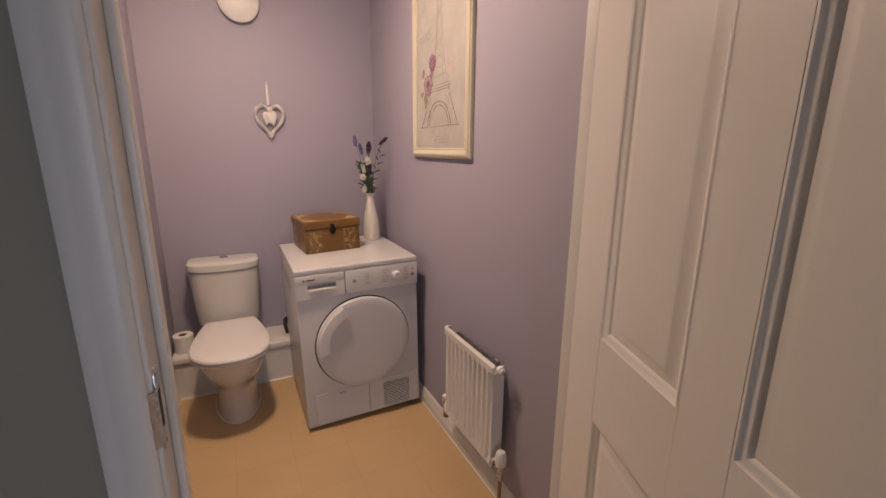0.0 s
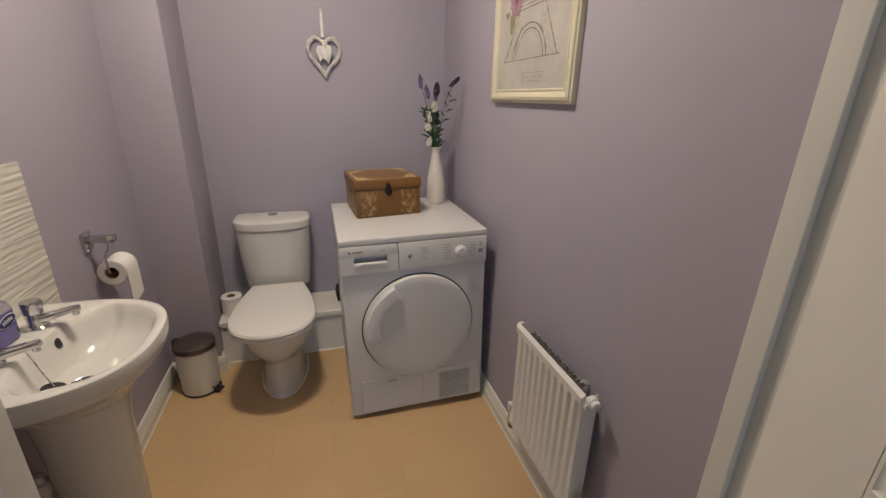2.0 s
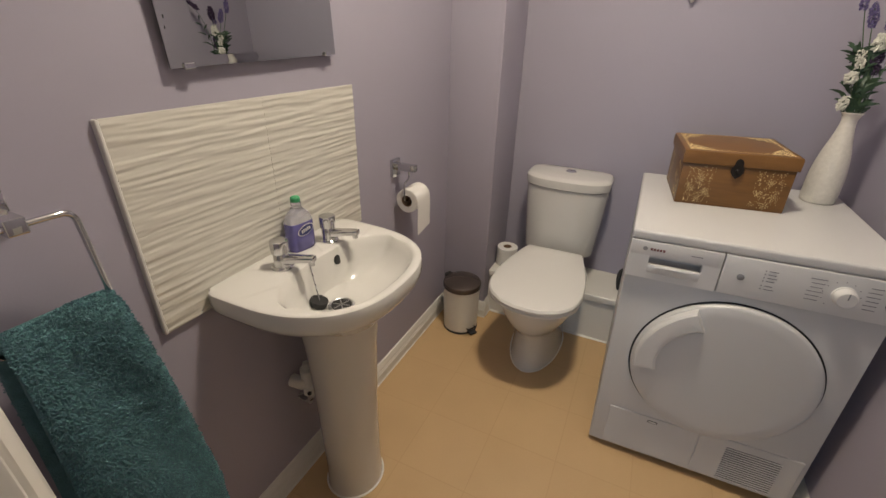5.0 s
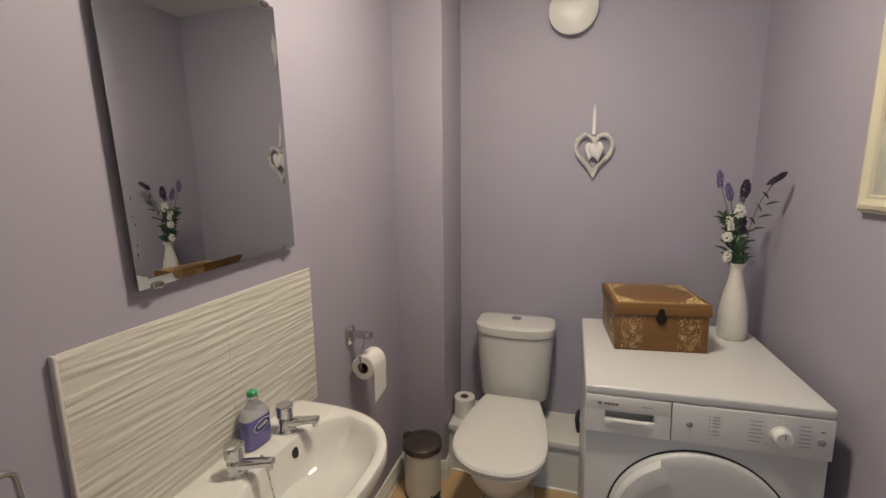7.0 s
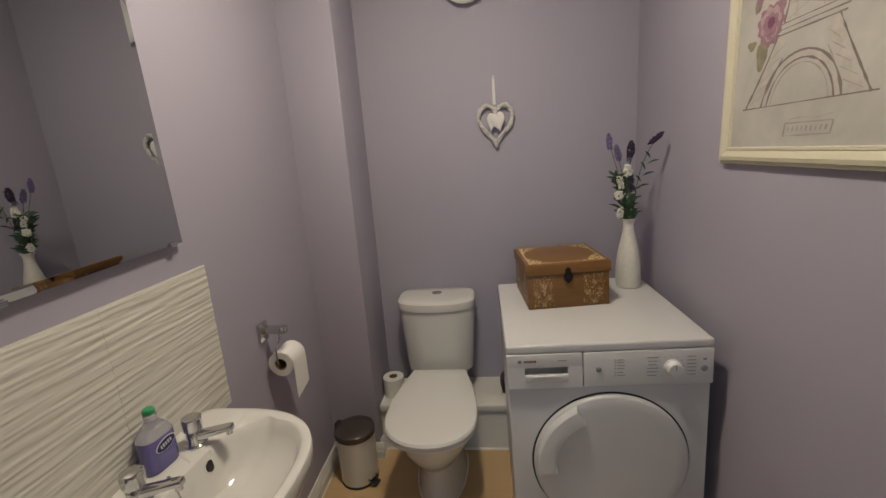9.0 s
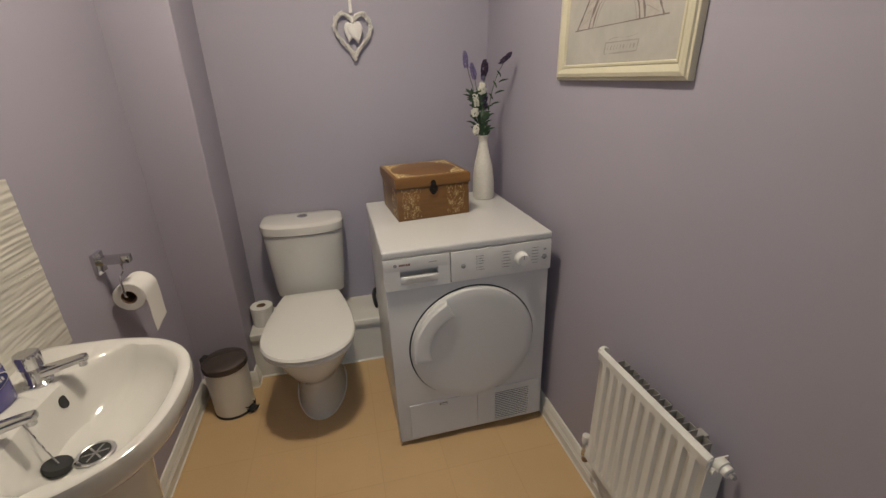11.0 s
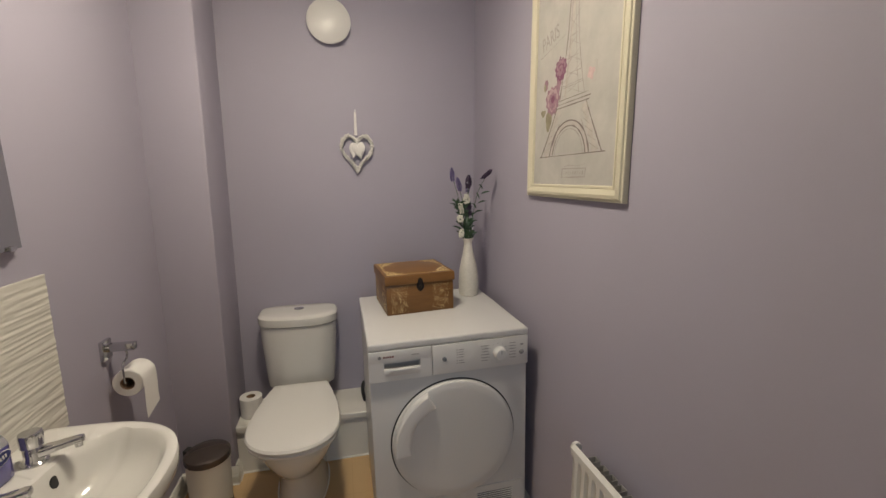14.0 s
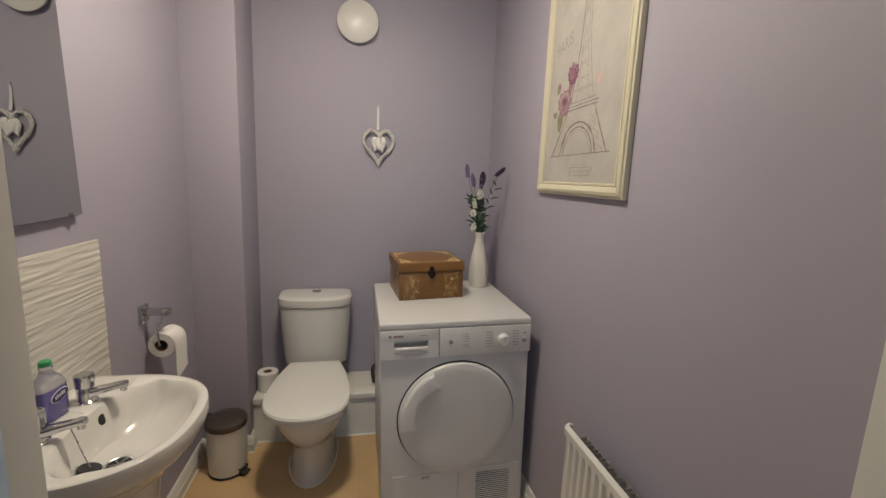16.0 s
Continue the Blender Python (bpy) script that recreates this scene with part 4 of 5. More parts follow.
def framed_picture():
    t = thing("framed_picture", (RX, 1.722, 1.352), "cream framed tower sketch with pink roses", "picture")
    P = print_plane()
    W, H = 0.494, 0.725
    prof = [(-0.044, -0.0095), (-0.044, 0.002), (-0.042, 0.006), (-0.036, 0.007), (-0.034, 0.0115), (-0.024, 0.014), (-0.014, 0.010), (-0.008, 0.006), (-0.006, 0.0085), (-0.001, 0.0085), (0.001, 0.005), (0.001, -0.002)]
    corners = ((0, 0), (W, 0), (W, H), (0, H))
    for k in range(4):
        (ax, ay), (bx, by) = corners[k], corners[(k + 1) % 4]
        d = Vector((bx - ax, by - ay, 0)).normalized()
        n = Vector((-d.y, d.x, 0))
        la = [P @ (Vector((ax, ay, h)) + n * i + d * i) for i, h in prof]
        lb = [P @ (Vector((bx, by, h)) + n * i - d * i) for i, h in prof]
        part("frame_rail", rings([la, lb]), M_FRAME, t)
    pr = part("art_print", box(0, W, 0, H, -0.003, 0.0, m=P), M_PRINT, t)
    part("backing_board", box(-0.03, W + 0.03, -0.03, H + 0.03, -0.0095, -0.0032, m=P), M_DARK, t)
    layer = [0.0]

    def place(p):
        u = 0.037 + (p[0] - 0.0685) * 1.09
        v = p[1] - 0.010 if p[1] < 0.105 else (0.095 + (p[1] - 0.105) * 0.85 if p[1] < 0.55 else 0.473 + (p[1] - 0.55) * 1.33)
        return u, v

    def stroke(pts, w, material, name):
        layer[0] += 0.000004
        h = 0.0003 + layer[0]
        pts = [Vector((*place(p), 0)) for p in pts]
        left, right = [], []
        for i, p in enumerate(pts):
            d = (pts[min(i + 1, len(pts) - 1)] - pts[max(0, i - 1)]).normalized()
            n = Vector((-d.y, d.x, 0)) * w * 0.58 * (0.75 + 0.9 * noise.noise(p * 60))
            left.append(p + n)
            right.append(p - n)
        loops = [[P @ Vector((a.x, a.y, 0.0001)), P @ Vector((a.x, a.y, h)), P @ Vector((b_.x, b_.y, h)), P @ Vector((b_.x, b_.y, 0.0001))] for a, b_ in zip(left, right)]
        part(name, rings(loops), material, pr)

    def line(p, q, w, material, name, n=8):
        stroke([(p[0] + (q[0] - p[0]) * i / n, p[1] + (q[1] - p[1]) * i / n) for i in range(n + 1)], w, material, name)

    def curve(p0, p1, p2, p3, w, material, name):
        stroke([(v.x, v.y) for v in bezier((*p0, 0), (*p1, 0), (*p2, 0), (*p3, 0), 16)], w, material, name)

    def blot(c, r, material, name, wob=0.16, n=28, lobes=7, ph=0.0, squash=1.0):
        layer[0] += 0.000004
        pts, c = [], place(c)
        for i in range(n):
            a = 2 * math.pi * i / n
            k = r * (1 + wob * math.sin(lobes * a + ph) + 0.06 * math.sin(3 * a))
            pts.append((c[0] + k * math.cos(a), c[1] + k * squash * math.sin(a)))
        part(name, prism(pts, 0.0001, 0.0004 + layer[0], P), material, pr)

    # tower: washes, legs, arches, decks, spire
    wash = mat("pale_brown_wash", (0.41, 0.375, 0.34), 0.6, var=0.2, scale=40, bump=0)
    curve((0.151, 0.107), (0.173, 0.262), (0.337, 0.262), (0.356, 0.107), 0.014, wash, "arch_wash")
    curve((0.115, 0.107), (0.147, 0.18), (0.175, 0.24), (0.19, 0.28), 0.030, wash, "leg_wash")
    curve((0.395, 0.107), (0.367, 0.18), (0.345, 0.24), (0.33, 0.28), 0.026, wash, "leg_wash")
    curve((0.225, 0.32), (0.24, 0.42), (0.25, 0.52), (0.257, 0.70), 0.022, wash, "spire_wash")
    bz = 0.105
    curve((0.085, bz), (0.135, 0.19), (0.165, 0.25), (0.18, 0.29), 0.006, M_INK, "tower_leg")
    curve((0.140, bz), (0.160, 0.16), (0.185, 0.20), (0.20, 0.225), 0.005, M_INK, "tower_leg")
    curve((0.425, bz), (0.385, 0.19), (0.355, 0.25), (0.34, 0.29), 0.005, M_INK, "tower_leg")
    curve((0.365, bz), (0.35, 0.16), (0.335, 0.20), (0.32, 0.225), 0.004, M_INKL, "tower_leg")
    curve((0.142, bz), (0.165, 0.275), (0.345, 0.275), (0.365, bz), 0.006, M_INK, "arch_line")
    curve((0.160, bz), (0.18, 0.25), (0.33, 0.25), (0.348, bz), 0.0045, M_INK, "arch_line")
    curve((0.172, bz), (0.19, 0.235), (0.32, 0.235), (0.336, bz), 0.003, M_INKL, "arch_line")
    line((0.075, bz), (0.44, bz + 0.002), 0.0028, M_INK, "ground_line")
    for z, a, b_, w in ((0.285, 0.165, 0.355, 0.004), (0.298, 0.16, 0.36, 0.003), (0.312, 0.168, 0.352, 0.0022)):
        line((a, z), (b_, z + 0.004), w, M_INK, "deck_line")
    curve((0.195, 0.315), (0.215, 0.42), (0.235, 0.52), (0.243, 0.70), 0.005, M_INK, "spire_line")
    curve((0.330, 0.315), (0.305, 0.42), (0.285, 0.52), (0.272, 0.70), 0.004, M_INKL, "spire_line")
    curve((0.225, 0.32), (0.238, 0.42), (0.248, 0.52), (0.252, 0.715), 0.003, M_INKL, "spire_line")
    curve((0.30, 0.32), (0.285, 0.42), (0.272, 0.52), (0.263, 0.715), 0.0025, M_INKL, "spire_line")
    for z, a, b_ in ((0.355, 0.208, 0.318), (0.362, 0.206, 0.32), (0.40, 0.22, 0.306), (0.455, 0.23, 0.292), (0.53, 0.24, 0.282)):
        line((a, z), (b_, z + 0.002), 0.0025, M_INKL, "cross_line")
    for i in range(7):
        z = 0.32 + i * 0.055
        k = i / 7
        line((0.205 + 0.036 * k, z), (0.31 - 0.036 * k, z + 0.045), 0.0016, M_INKL, "brace_line")
        line((0.315 - 0.036 * k, z), (0.21 + 0.036 * k, z + 0.045), 0.0016, M_INKL, "brace_line")
    for i in range(5):
        a = 0.10 + i * 0.016
        line((a, bz + 0.01 + i * 0.03), (a + 0.045, bz + 0.035 + i * 0.03), 0.0016, M_INKL, "brace_line")
        line((0.41 - i * 0.016, bz + 0.01 + i * 0.03), (0.365 - i * 0.012, bz + 0.035 + i * 0.03), 0.0016, M_INKL, "brace_line")
    # roses, bud and leaves
    for c, r, m1, m2, ph in (((0.195, 0.43), 0.036, M_ROSED, M_ROSE, 0.3), ((0.150, 0.325), 0.046, M_ROSE, M_ROSED, 1.2)):
        blot(c, r, m1, "rose", 0.09, n=48, lobes=11, ph=ph)
        pale = mat("pale_rose_ink", (0.36, 0.255, 0.265), 0.6, var=0.3, scale=70, bump=0)
        for k, (q, mm) in enumerate(((0.78, pale if m1 is M_ROSE else M_ROSE), (0.6, m1), (0.45, M_ROSE), (0.28, m2), (0.13, M_ROSED))):
            blot((c[0] + 0.006 * math.sin(3 * k), c[1] + 0.005 * math.cos(2 * k)), r * q, mm, "rose_petal", 0.13, lobes=7 + k, ph=ph + k)
    blot((0.105, 0.395), 0.013, M_ROSE, "rose_bud", 0.08, squash=1.4)
    blot((0.098, 0.385), 0.008, M_LEAFI, "leaf", 0.1, squash=1.6)
    blot((0.090, 0.285), 0.016, M_LEAFI, "leaf", 0.12, lobes=3, squash=0.7)
    blot((0.128, 0.248), 0.020, M_LEAFI, "leaf", 0.10, lobes=3, ph=1, squash=1.6)
    blot((0.185, 0.375), 0.016, M_ROSE, "rose_petal", 0.2, lobes=4)
    blot((0.190, 0.475), 0.004, M_ROSED, "petal_fleck", 0.1)
    # butterfly, stamp, caption
    for du, dv, s in ((-0.016, 0.006, 1), (0.014, 0.012, -1)):
        blot((0.352 + du, 0.672 + dv), 0.016, M_INKL, "butterfly_wing", 0.2, lobes=3, ph=s)
        curve((0.352, 0.668), (0.352 + du, 0.70), (0.352 + 2 * du, 0.69), (0.352 + 2 * du, 0.665), 0.003, M_INK, "butterfly_line")
    for a, b_ in (((0.335, 0.34), (0.383, 0.342)), ((0.383, 0.342), (0.384, 0.405)), ((0.384, 0.405), (0.337, 0.403)), ((0.337, 0.403), (0.335, 0.34))):
        line(a, b_, 0.0016, wash, "stamp_edge")
    blot((0.358, 0.372), 0.017, mat("faded_pink_ink", (0.50, 0.36, 0.35), 0.6, var=0.2, scale=60, bump=0), "stamp_motif", 0.2, lobes=4)
    for a, b_ in (((0.225, 0.034), (0.35, 0.036)), ((0.35, 0.036), (0.355, 0.062)), ((0.355, 0.062), (0.228, 0.062)), ((0.228, 0.062), (0.225, 0.034))):
        line(a, b_, 0.003, M_INKL, "caption_edge")
    for i in range(9):
        u = 0.238 + i * 0.0125
        line((u, 0.044), (u + 0.003, 0.054), 0.004 if i % 3 else 0.002, M_INKL, "caption_bar")
    curve((0.24, 0.068), (0.27, 0.080), (0.31, 0.062), (0.35, 0.076), 0.0012, M_INKL, "caption_scroll")
    # lettering
    cu = bpy.data.curves.new("lettering", "FONT")
    cu.body, cu.size, cu.extrude = "PARIS", 0.062, 0.0002
    tmp = new("lettering_source", cu)
    bpy.context.view_layer.update()
    me = bpy.data.meshes.new_from_object(tmp.evaluated_get(bpy.context.evaluated_depsgraph_get()))
    bpy.data.objects.remove(tmp)
    bm = bmesh.new()
    bm.from_mesh(me)
    bpy.data.meshes.remove(me)
    bm.transform(P @ Matrix.Translation((0.042, 0.455, 0.0005)) @ Matrix.Rotation(radians(11), 4, "Z") @ Matrix.Diagonal((0.78, 1.05, 1, 1)))
    part("lettering", bm, M_INKL, pr)
    line((0.062, 0.508), (0.215, 0.548), 0.0014, M_INKL, "lettering_underline")


framed_picture()


def wooden_box():
    t = thing("wooden_box", (0.44, 2.33, 0.846), "honey wooden keepsake box with cream inlay", "box")
    m = Matrix.Translation((0.293, 2.184, 0.8490)) @ Matrix.Rotation(-math.atan(LEAN), 4, "Y") @ Matrix.Rotation(radians(4.5), 4, "Z")
    W, D, H, L = 0.298, 0.285, 0.128, 0.170
    part("base", box(0.002, W - 0.002, 0.002, D - 0.002, 0.0, H, 0.003, 2, m=m), M_WOOD, t)
    lid = part("lid", rings([[m @ Vector(p) for p in ((-a, -a, z), (W + a, -a, z), (W + a, D + a, z), (-a, D + a, z))] for a, z in ((0.001, H + 0.001), (0.003, H + 0.003), (0.003, L - 0.006), (0.001, L - 0.002), (-0.004, L))]), M_WOOD, t)
    pts = [(0.0, -0.030), (0.010, -0.022), (0.017, -0.010), (0.016, 0.002), (0.010, 0.010), (0.011, 0.018), (0.008, 0.026), (0.0, 0.031)]
    pts = pts + [(-x, z) for x, z in reversed(pts[1:-1])]
    cm = m @ Matrix.Translation((W / 2 - 0.002, -0.0032, H - 0.004)) @ Matrix.Rotation(radians(90), 4, "X")
    clasp = part("clasp", prism(pts, 0.0, 0.0035, cm, 0.001), M_BLACKM, t, "black iron clasp")
    part("clasp_stud", lathe([(0.005, 0), (0.005, 0.004), (0.002, 0.007)], 12, cm @ pose(0, -0.006, 0.003)), M_BLACKM, clasp)
    rnd = random.Random(11)

    def dots(places, face, name, parent):
        bm = bmesh.new()
        for u, v, r in places:
            c = face @ Vector((u, v, 0))
            ring = [bm.verts.new(face @ Vector((u + r * math.cos(k * math.pi / 3), v + r * math.sin(k * math.pi / 3), 0.0))) for k in range(6)]
            tip = bm.verts.new(face @ Vector((u, v, 0.0008)))
            for k in range(6):
                bm.faces.new((ring[k], ring[(k + 1) % 6], tip))
        tagged(part(name, bm, M_INLAY, parent, "cream dotted inlay"), kind="stuff")

    def rosette(u, v, r):
        out = [(u, v, 0.0018)]
        for ring, n, s in ((0.45, 5, 0.0010), (0.9, 8, 0.0009)):
            out += [(u + r * ring * math.cos(2 * math.pi * k / n), v + r * ring * math.sin(2 * math.pi * k / n), s * (0.8 + 0.4 * rnd.random())) for k in range(n)]
        return out
    front = m @ Matrix.Translation((0, 0.0018, 0)) @ Matrix.Rotation(radians(90), 4, "X")
    def vine(u0, u1, v0, v1, n):
        out = []
        for _ in range(n):
            u, v, ang = rnd.uniform(u0, u1), rnd.uniform(v0, v1), rnd.uniform(0, 6.28)
            turn_, k = rnd.choice((-1, 1)) * rnd.uniform(0.25, 0.6), rnd.randint(5, 10)
            for q in range(k):
                if u0 < u < u1 and v0 < v < v1:
                    out.append((u, v, 0.0005 + 0.0008 * rnd.random()))
                u, v, ang = u + 0.0028 * math.cos(ang), v + 0.0028 * math.sin(ang), ang + turn_
        return out
    fl = []
    for u0 in (0.020, 0.203):
        fl += vine(u0, u0 + 0.075, 0.008, 0.122, 7)
        for fu, fv in ((0.038, 0.090), (0.018, 0.052), (0.058, 0.046), (0.040, 0.018)):
            fl.append((u0 + fu, fv, 0.0016))
            fl += [(u0 + fu + q * math.cos(k * math.pi / 4), fv + q * math.sin(k * math.pi / 4), 0.0013 - 0.05 * (q - 0.006)) for k in range(8) for q in (0.006, 0.0105)]
        fl += [(u0 + 0.075 * rnd.random(), 0.008 + 0.114 * rnd.random(), rnd.uniform(0.0008, 0.0015)) for _ in range(150)]
    dots(fl, front, "front_inlay", t)
    left = m @ Matrix.Translation((0.0018, D, 0)) @ Matrix.Rotation(radians(-90), 4, "Z") @ Matrix.Rotation(radians(90), 4, "X")
    ll = []
    for u0 in (0.015, 0.185):
        ll += vine(u0, u0 + 0.08, 0.010, 0.122, 34)
    dots(ll, left, "side_inlay", t)
    top = m @ Matrix.Translation((0, 0, L + 0.0001))
    tl = []
    for i in range(46):
        u = 0.014 + (W - 0.028) * i / 45
        for v in (0.016, D - 0.016):
            tl.append((u, v + 0.003 * math.sin(i * 1.9), 0.0024))
    for i in range(44):
        v = 0.016 + (D - 0.032) * i / 43
        for u in (0.016, W - 0.016):
            tl.append((u + 0.003 * math.sin(i * 1.9), v, 0.0024))
    for cu, cv, su, sv in ((0.016, 0.016, 1, 1), (W - 0.016, 0.016, -1, 1), (0.016, D - 0.016, 1, -1), (W - 0.016, D - 0.016, -1, -1)):
        for _ in range(210):
            a, b_ = rnd.random() * 0.075, rnd.random() * 0.09
            if a / 0.075 + b_ / 0.09 < 1:
                tl.append((cu + su * a, cv + sv * b_, 0.0016 + 0.0018 * rnd.random()))
    dots(tl, top, "lid_inlay", lid)


wooden_box()


def vase():
    c = (0.715, 2.402)
    t = thing("vase", (*c, 0.8585), "slim white speckled stoneware bottle vase on the dryer", "vase")
    prof = [(0.046, 0.0), (0.050, 0.003), (0.051, 0.02), (0.0515, 0.06), (0.050, 0.09), (0.046, 0.125), (0.039, 0.16), (0.030, 0.195), (0.0240, 0.222), (0.0205, 0.243), (0.0205, 0.255), (0.0245, 0.268), (0.0290, 0.275), (0.0285, 0.2775), (0.022, 0.274), (0.016, 0.258), (0.014, 0.22)]
    fine = []
    for i in range(len(prof) - 1):
        for k in range(4):
            a = k / 4
            r = 0.93 * (prof[i][0] * (1 - a) + prof[i + 1][0] * a)
            z = prof[i][1] * (1 - a) + prof[i + 1][1] * a
            fine.append((r + (0.00045 * math.sin(z * 700) if 0.005 < z < 0.13 and i < 12 else 0), z))
    part("body", lathe(fine, 48, pose(*c, 0.8588, 0, -1.2, 0)), M_VASE, t)
    f = thing("flower_bunch", (*c, 1.11), "artificial lavender and white flower stems in the vase", "flowers")
    rnd = random.Random(5)
    right = Vector((0.90, -0.43, 0)).normalized()
    back = Vector((0.43, 0.90, 0))
    base = Vector((*c, 1.1))

    def spike(du, dv, dz, lean, material, n, r, length, label):
        du, r, length = du * 0.86, r * (1.22 if material is M_WHITEP else 1.12), length * 1.08
        n = int(n * 1.4)
        tip = base + right * du + back * dv + Vector((0, 0, dz + 0.03))
        d = (Vector((0, 0, 1)) + right * lean).normalized()
        foot = base + right * du * 0.08 + Vector((0, 0, 0))
        path = bezier(foot, base + right * du * 0.15 + Vector((0, 0, dz * 0.5)), tip - d * dz * 0.35, tip, 14)
        part("stem", tube(path, 0.0016, 6, taper=0.0011), M_STEM, f)
        bm = bmesh.new()
        for k in range(n):
            a = k / n
            p = tip - d * length * (1 - a)
            rad = r * (0.35 + 0.25 * rnd.random() + 0.6 * math.sin(math.pi * min(1, a * 0.82 + 0.16)))
            ang = k * 2.4 + rnd.random()
            side = Vector((math.cos(ang), math.sin(ang), 0.25))
            q = p + side * rad * (0.55 + 0.4 * rnd.random())
            s = r * (0.20 + 0.2 * rnd.random()) * (1.0 if a < 0.75 else 0.75)
            res = bmesh.ops.create_icosphere(bm, subdivisions=1, radius=s, matrix=Matrix.Translation(q) @ pose(0, 0, 0, rnd.random() * 90, rnd.random() * 90, 0) @ Matrix.Diagonal((0.7, 1.0, 1.25, 1)))
        part("blossom", bm, material, f, label)

    spike(-0.102, 0.01, 0.335, -0.12, M_LILAC, 60, 0.0098, 0.058, "lilac lavender spike")
    spike(-0.066, 0.0, 0.290, -0.18, M_LILAC, 60, 0.0102, 0.058, "lilac lavender spike")
    spike(-0.004, 0.0, 0.300, 0.03, M_PLUM, 70, 0.0125, 0.055, "dark plum flower spike")
    spike(-0.012, 0.01, 0.250, 0.0, M_LILAC, 24, 0.008, 0.025, "lilac lavender spike")
    spike(0.118, 0.005, 0.325, 0.95, M_PLUM, 66, 0.0120, 0.052, "dark plum flower spike")
    spike(-0.014, -0.015, 0.212, 0.0, M_WHITEP, 70, 0.0125, 0.040, "white flower head")
    spike(-0.046, -0.02, 0.172, -0.1, M_WHITEP, 34, 0.0095, 0.026, "white flower head")
    spike(-0.036, -0.02, 0.148, 0.1, M_WHITEP, 34, 0.0090, 0.024, "white flower head")
    spike(-0.044, -0.03, 0.115, 0.0, M_WHITEP, 54, 0.0120, 0.030, "white flower head")
    spike(-0.038, -0.02, 0.048, 0.0, M_WHITEP, 50, 0.0115, 0.036, "white flower head")
    spike(-0.070, 0.01, 0.165, -0.2, M_PLUM, 34, 0.0090, 0.026, "dark plum flower head")
    spike(-0.003, 0.0, 0.168, 0.1, M_PLUM, 60, 0.0130, 0.040, "dark plum flower head")
    spike(0.006, 0.0, 0.135, 0.1, M_PLUM, 30, 0.0085, 0.025, "dark plum flower head")

    def leaf(du, dv, z, lean, length, w=0.0042):
        p0 = base + right * du + back * dv + Vector((0, 0, z))
        d = (right * lean + back * rnd.uniform(-0.5, 0.5) + Vector((0, 0, 0.8))).normalized()
        n = d.cross(back).normalized().cross(d) * 0.3 + d.cross(Vector((0.2, 0.9, 0.1))).normalized()
        loops = []
        for i in range(7):
            a = i / 6
            p = p0 + d * length * a + Vector((0, 0, -0.35 * length * a * a))
            ww = w * math.sin(math.pi * (0.08 + 0.9 * a)) + 0.0003
            up = d.cross(n).normalized() * 0.0005
            loops.append([p - n * ww, p + up, p + n * ww, p - up])
        part("leaf", rings(loops), M_LEAF, f)
    for _ in range(150):
        z = rnd.uniform(0.02, 0.20)
        du = -0.035 * z / 0.2 + rnd.uniform(-0.022, 0.022)
        leaf(du, rnd.uniform(-0.02, 0.015), z, rnd.uniform(-1.0, 1.0), rnd.uniform(0.032, 0.062))
    for k in range(7):
        leaf(0.018 + 0.0075 * k, 0.0, 0.135 + 0.022 * k, 1.1 if k % 2 else -0.3, 0.050, 0.0034)


vase()


def heart_path(s, n=72):
    """A heart in x, z, about as wide as s."""
    out = []
    for i in range(n):
        a = 2 * math.pi * i / n
        x = 16 * math.sin(a) ** 3
        z = 13 * math.cos(a) - 5 * math.cos(2 * a) - 2 * math.cos(3 * a) - math.cos(4 * a)
        out.append((x / 32 * s, z / 32 * s * 1.12))
    return out


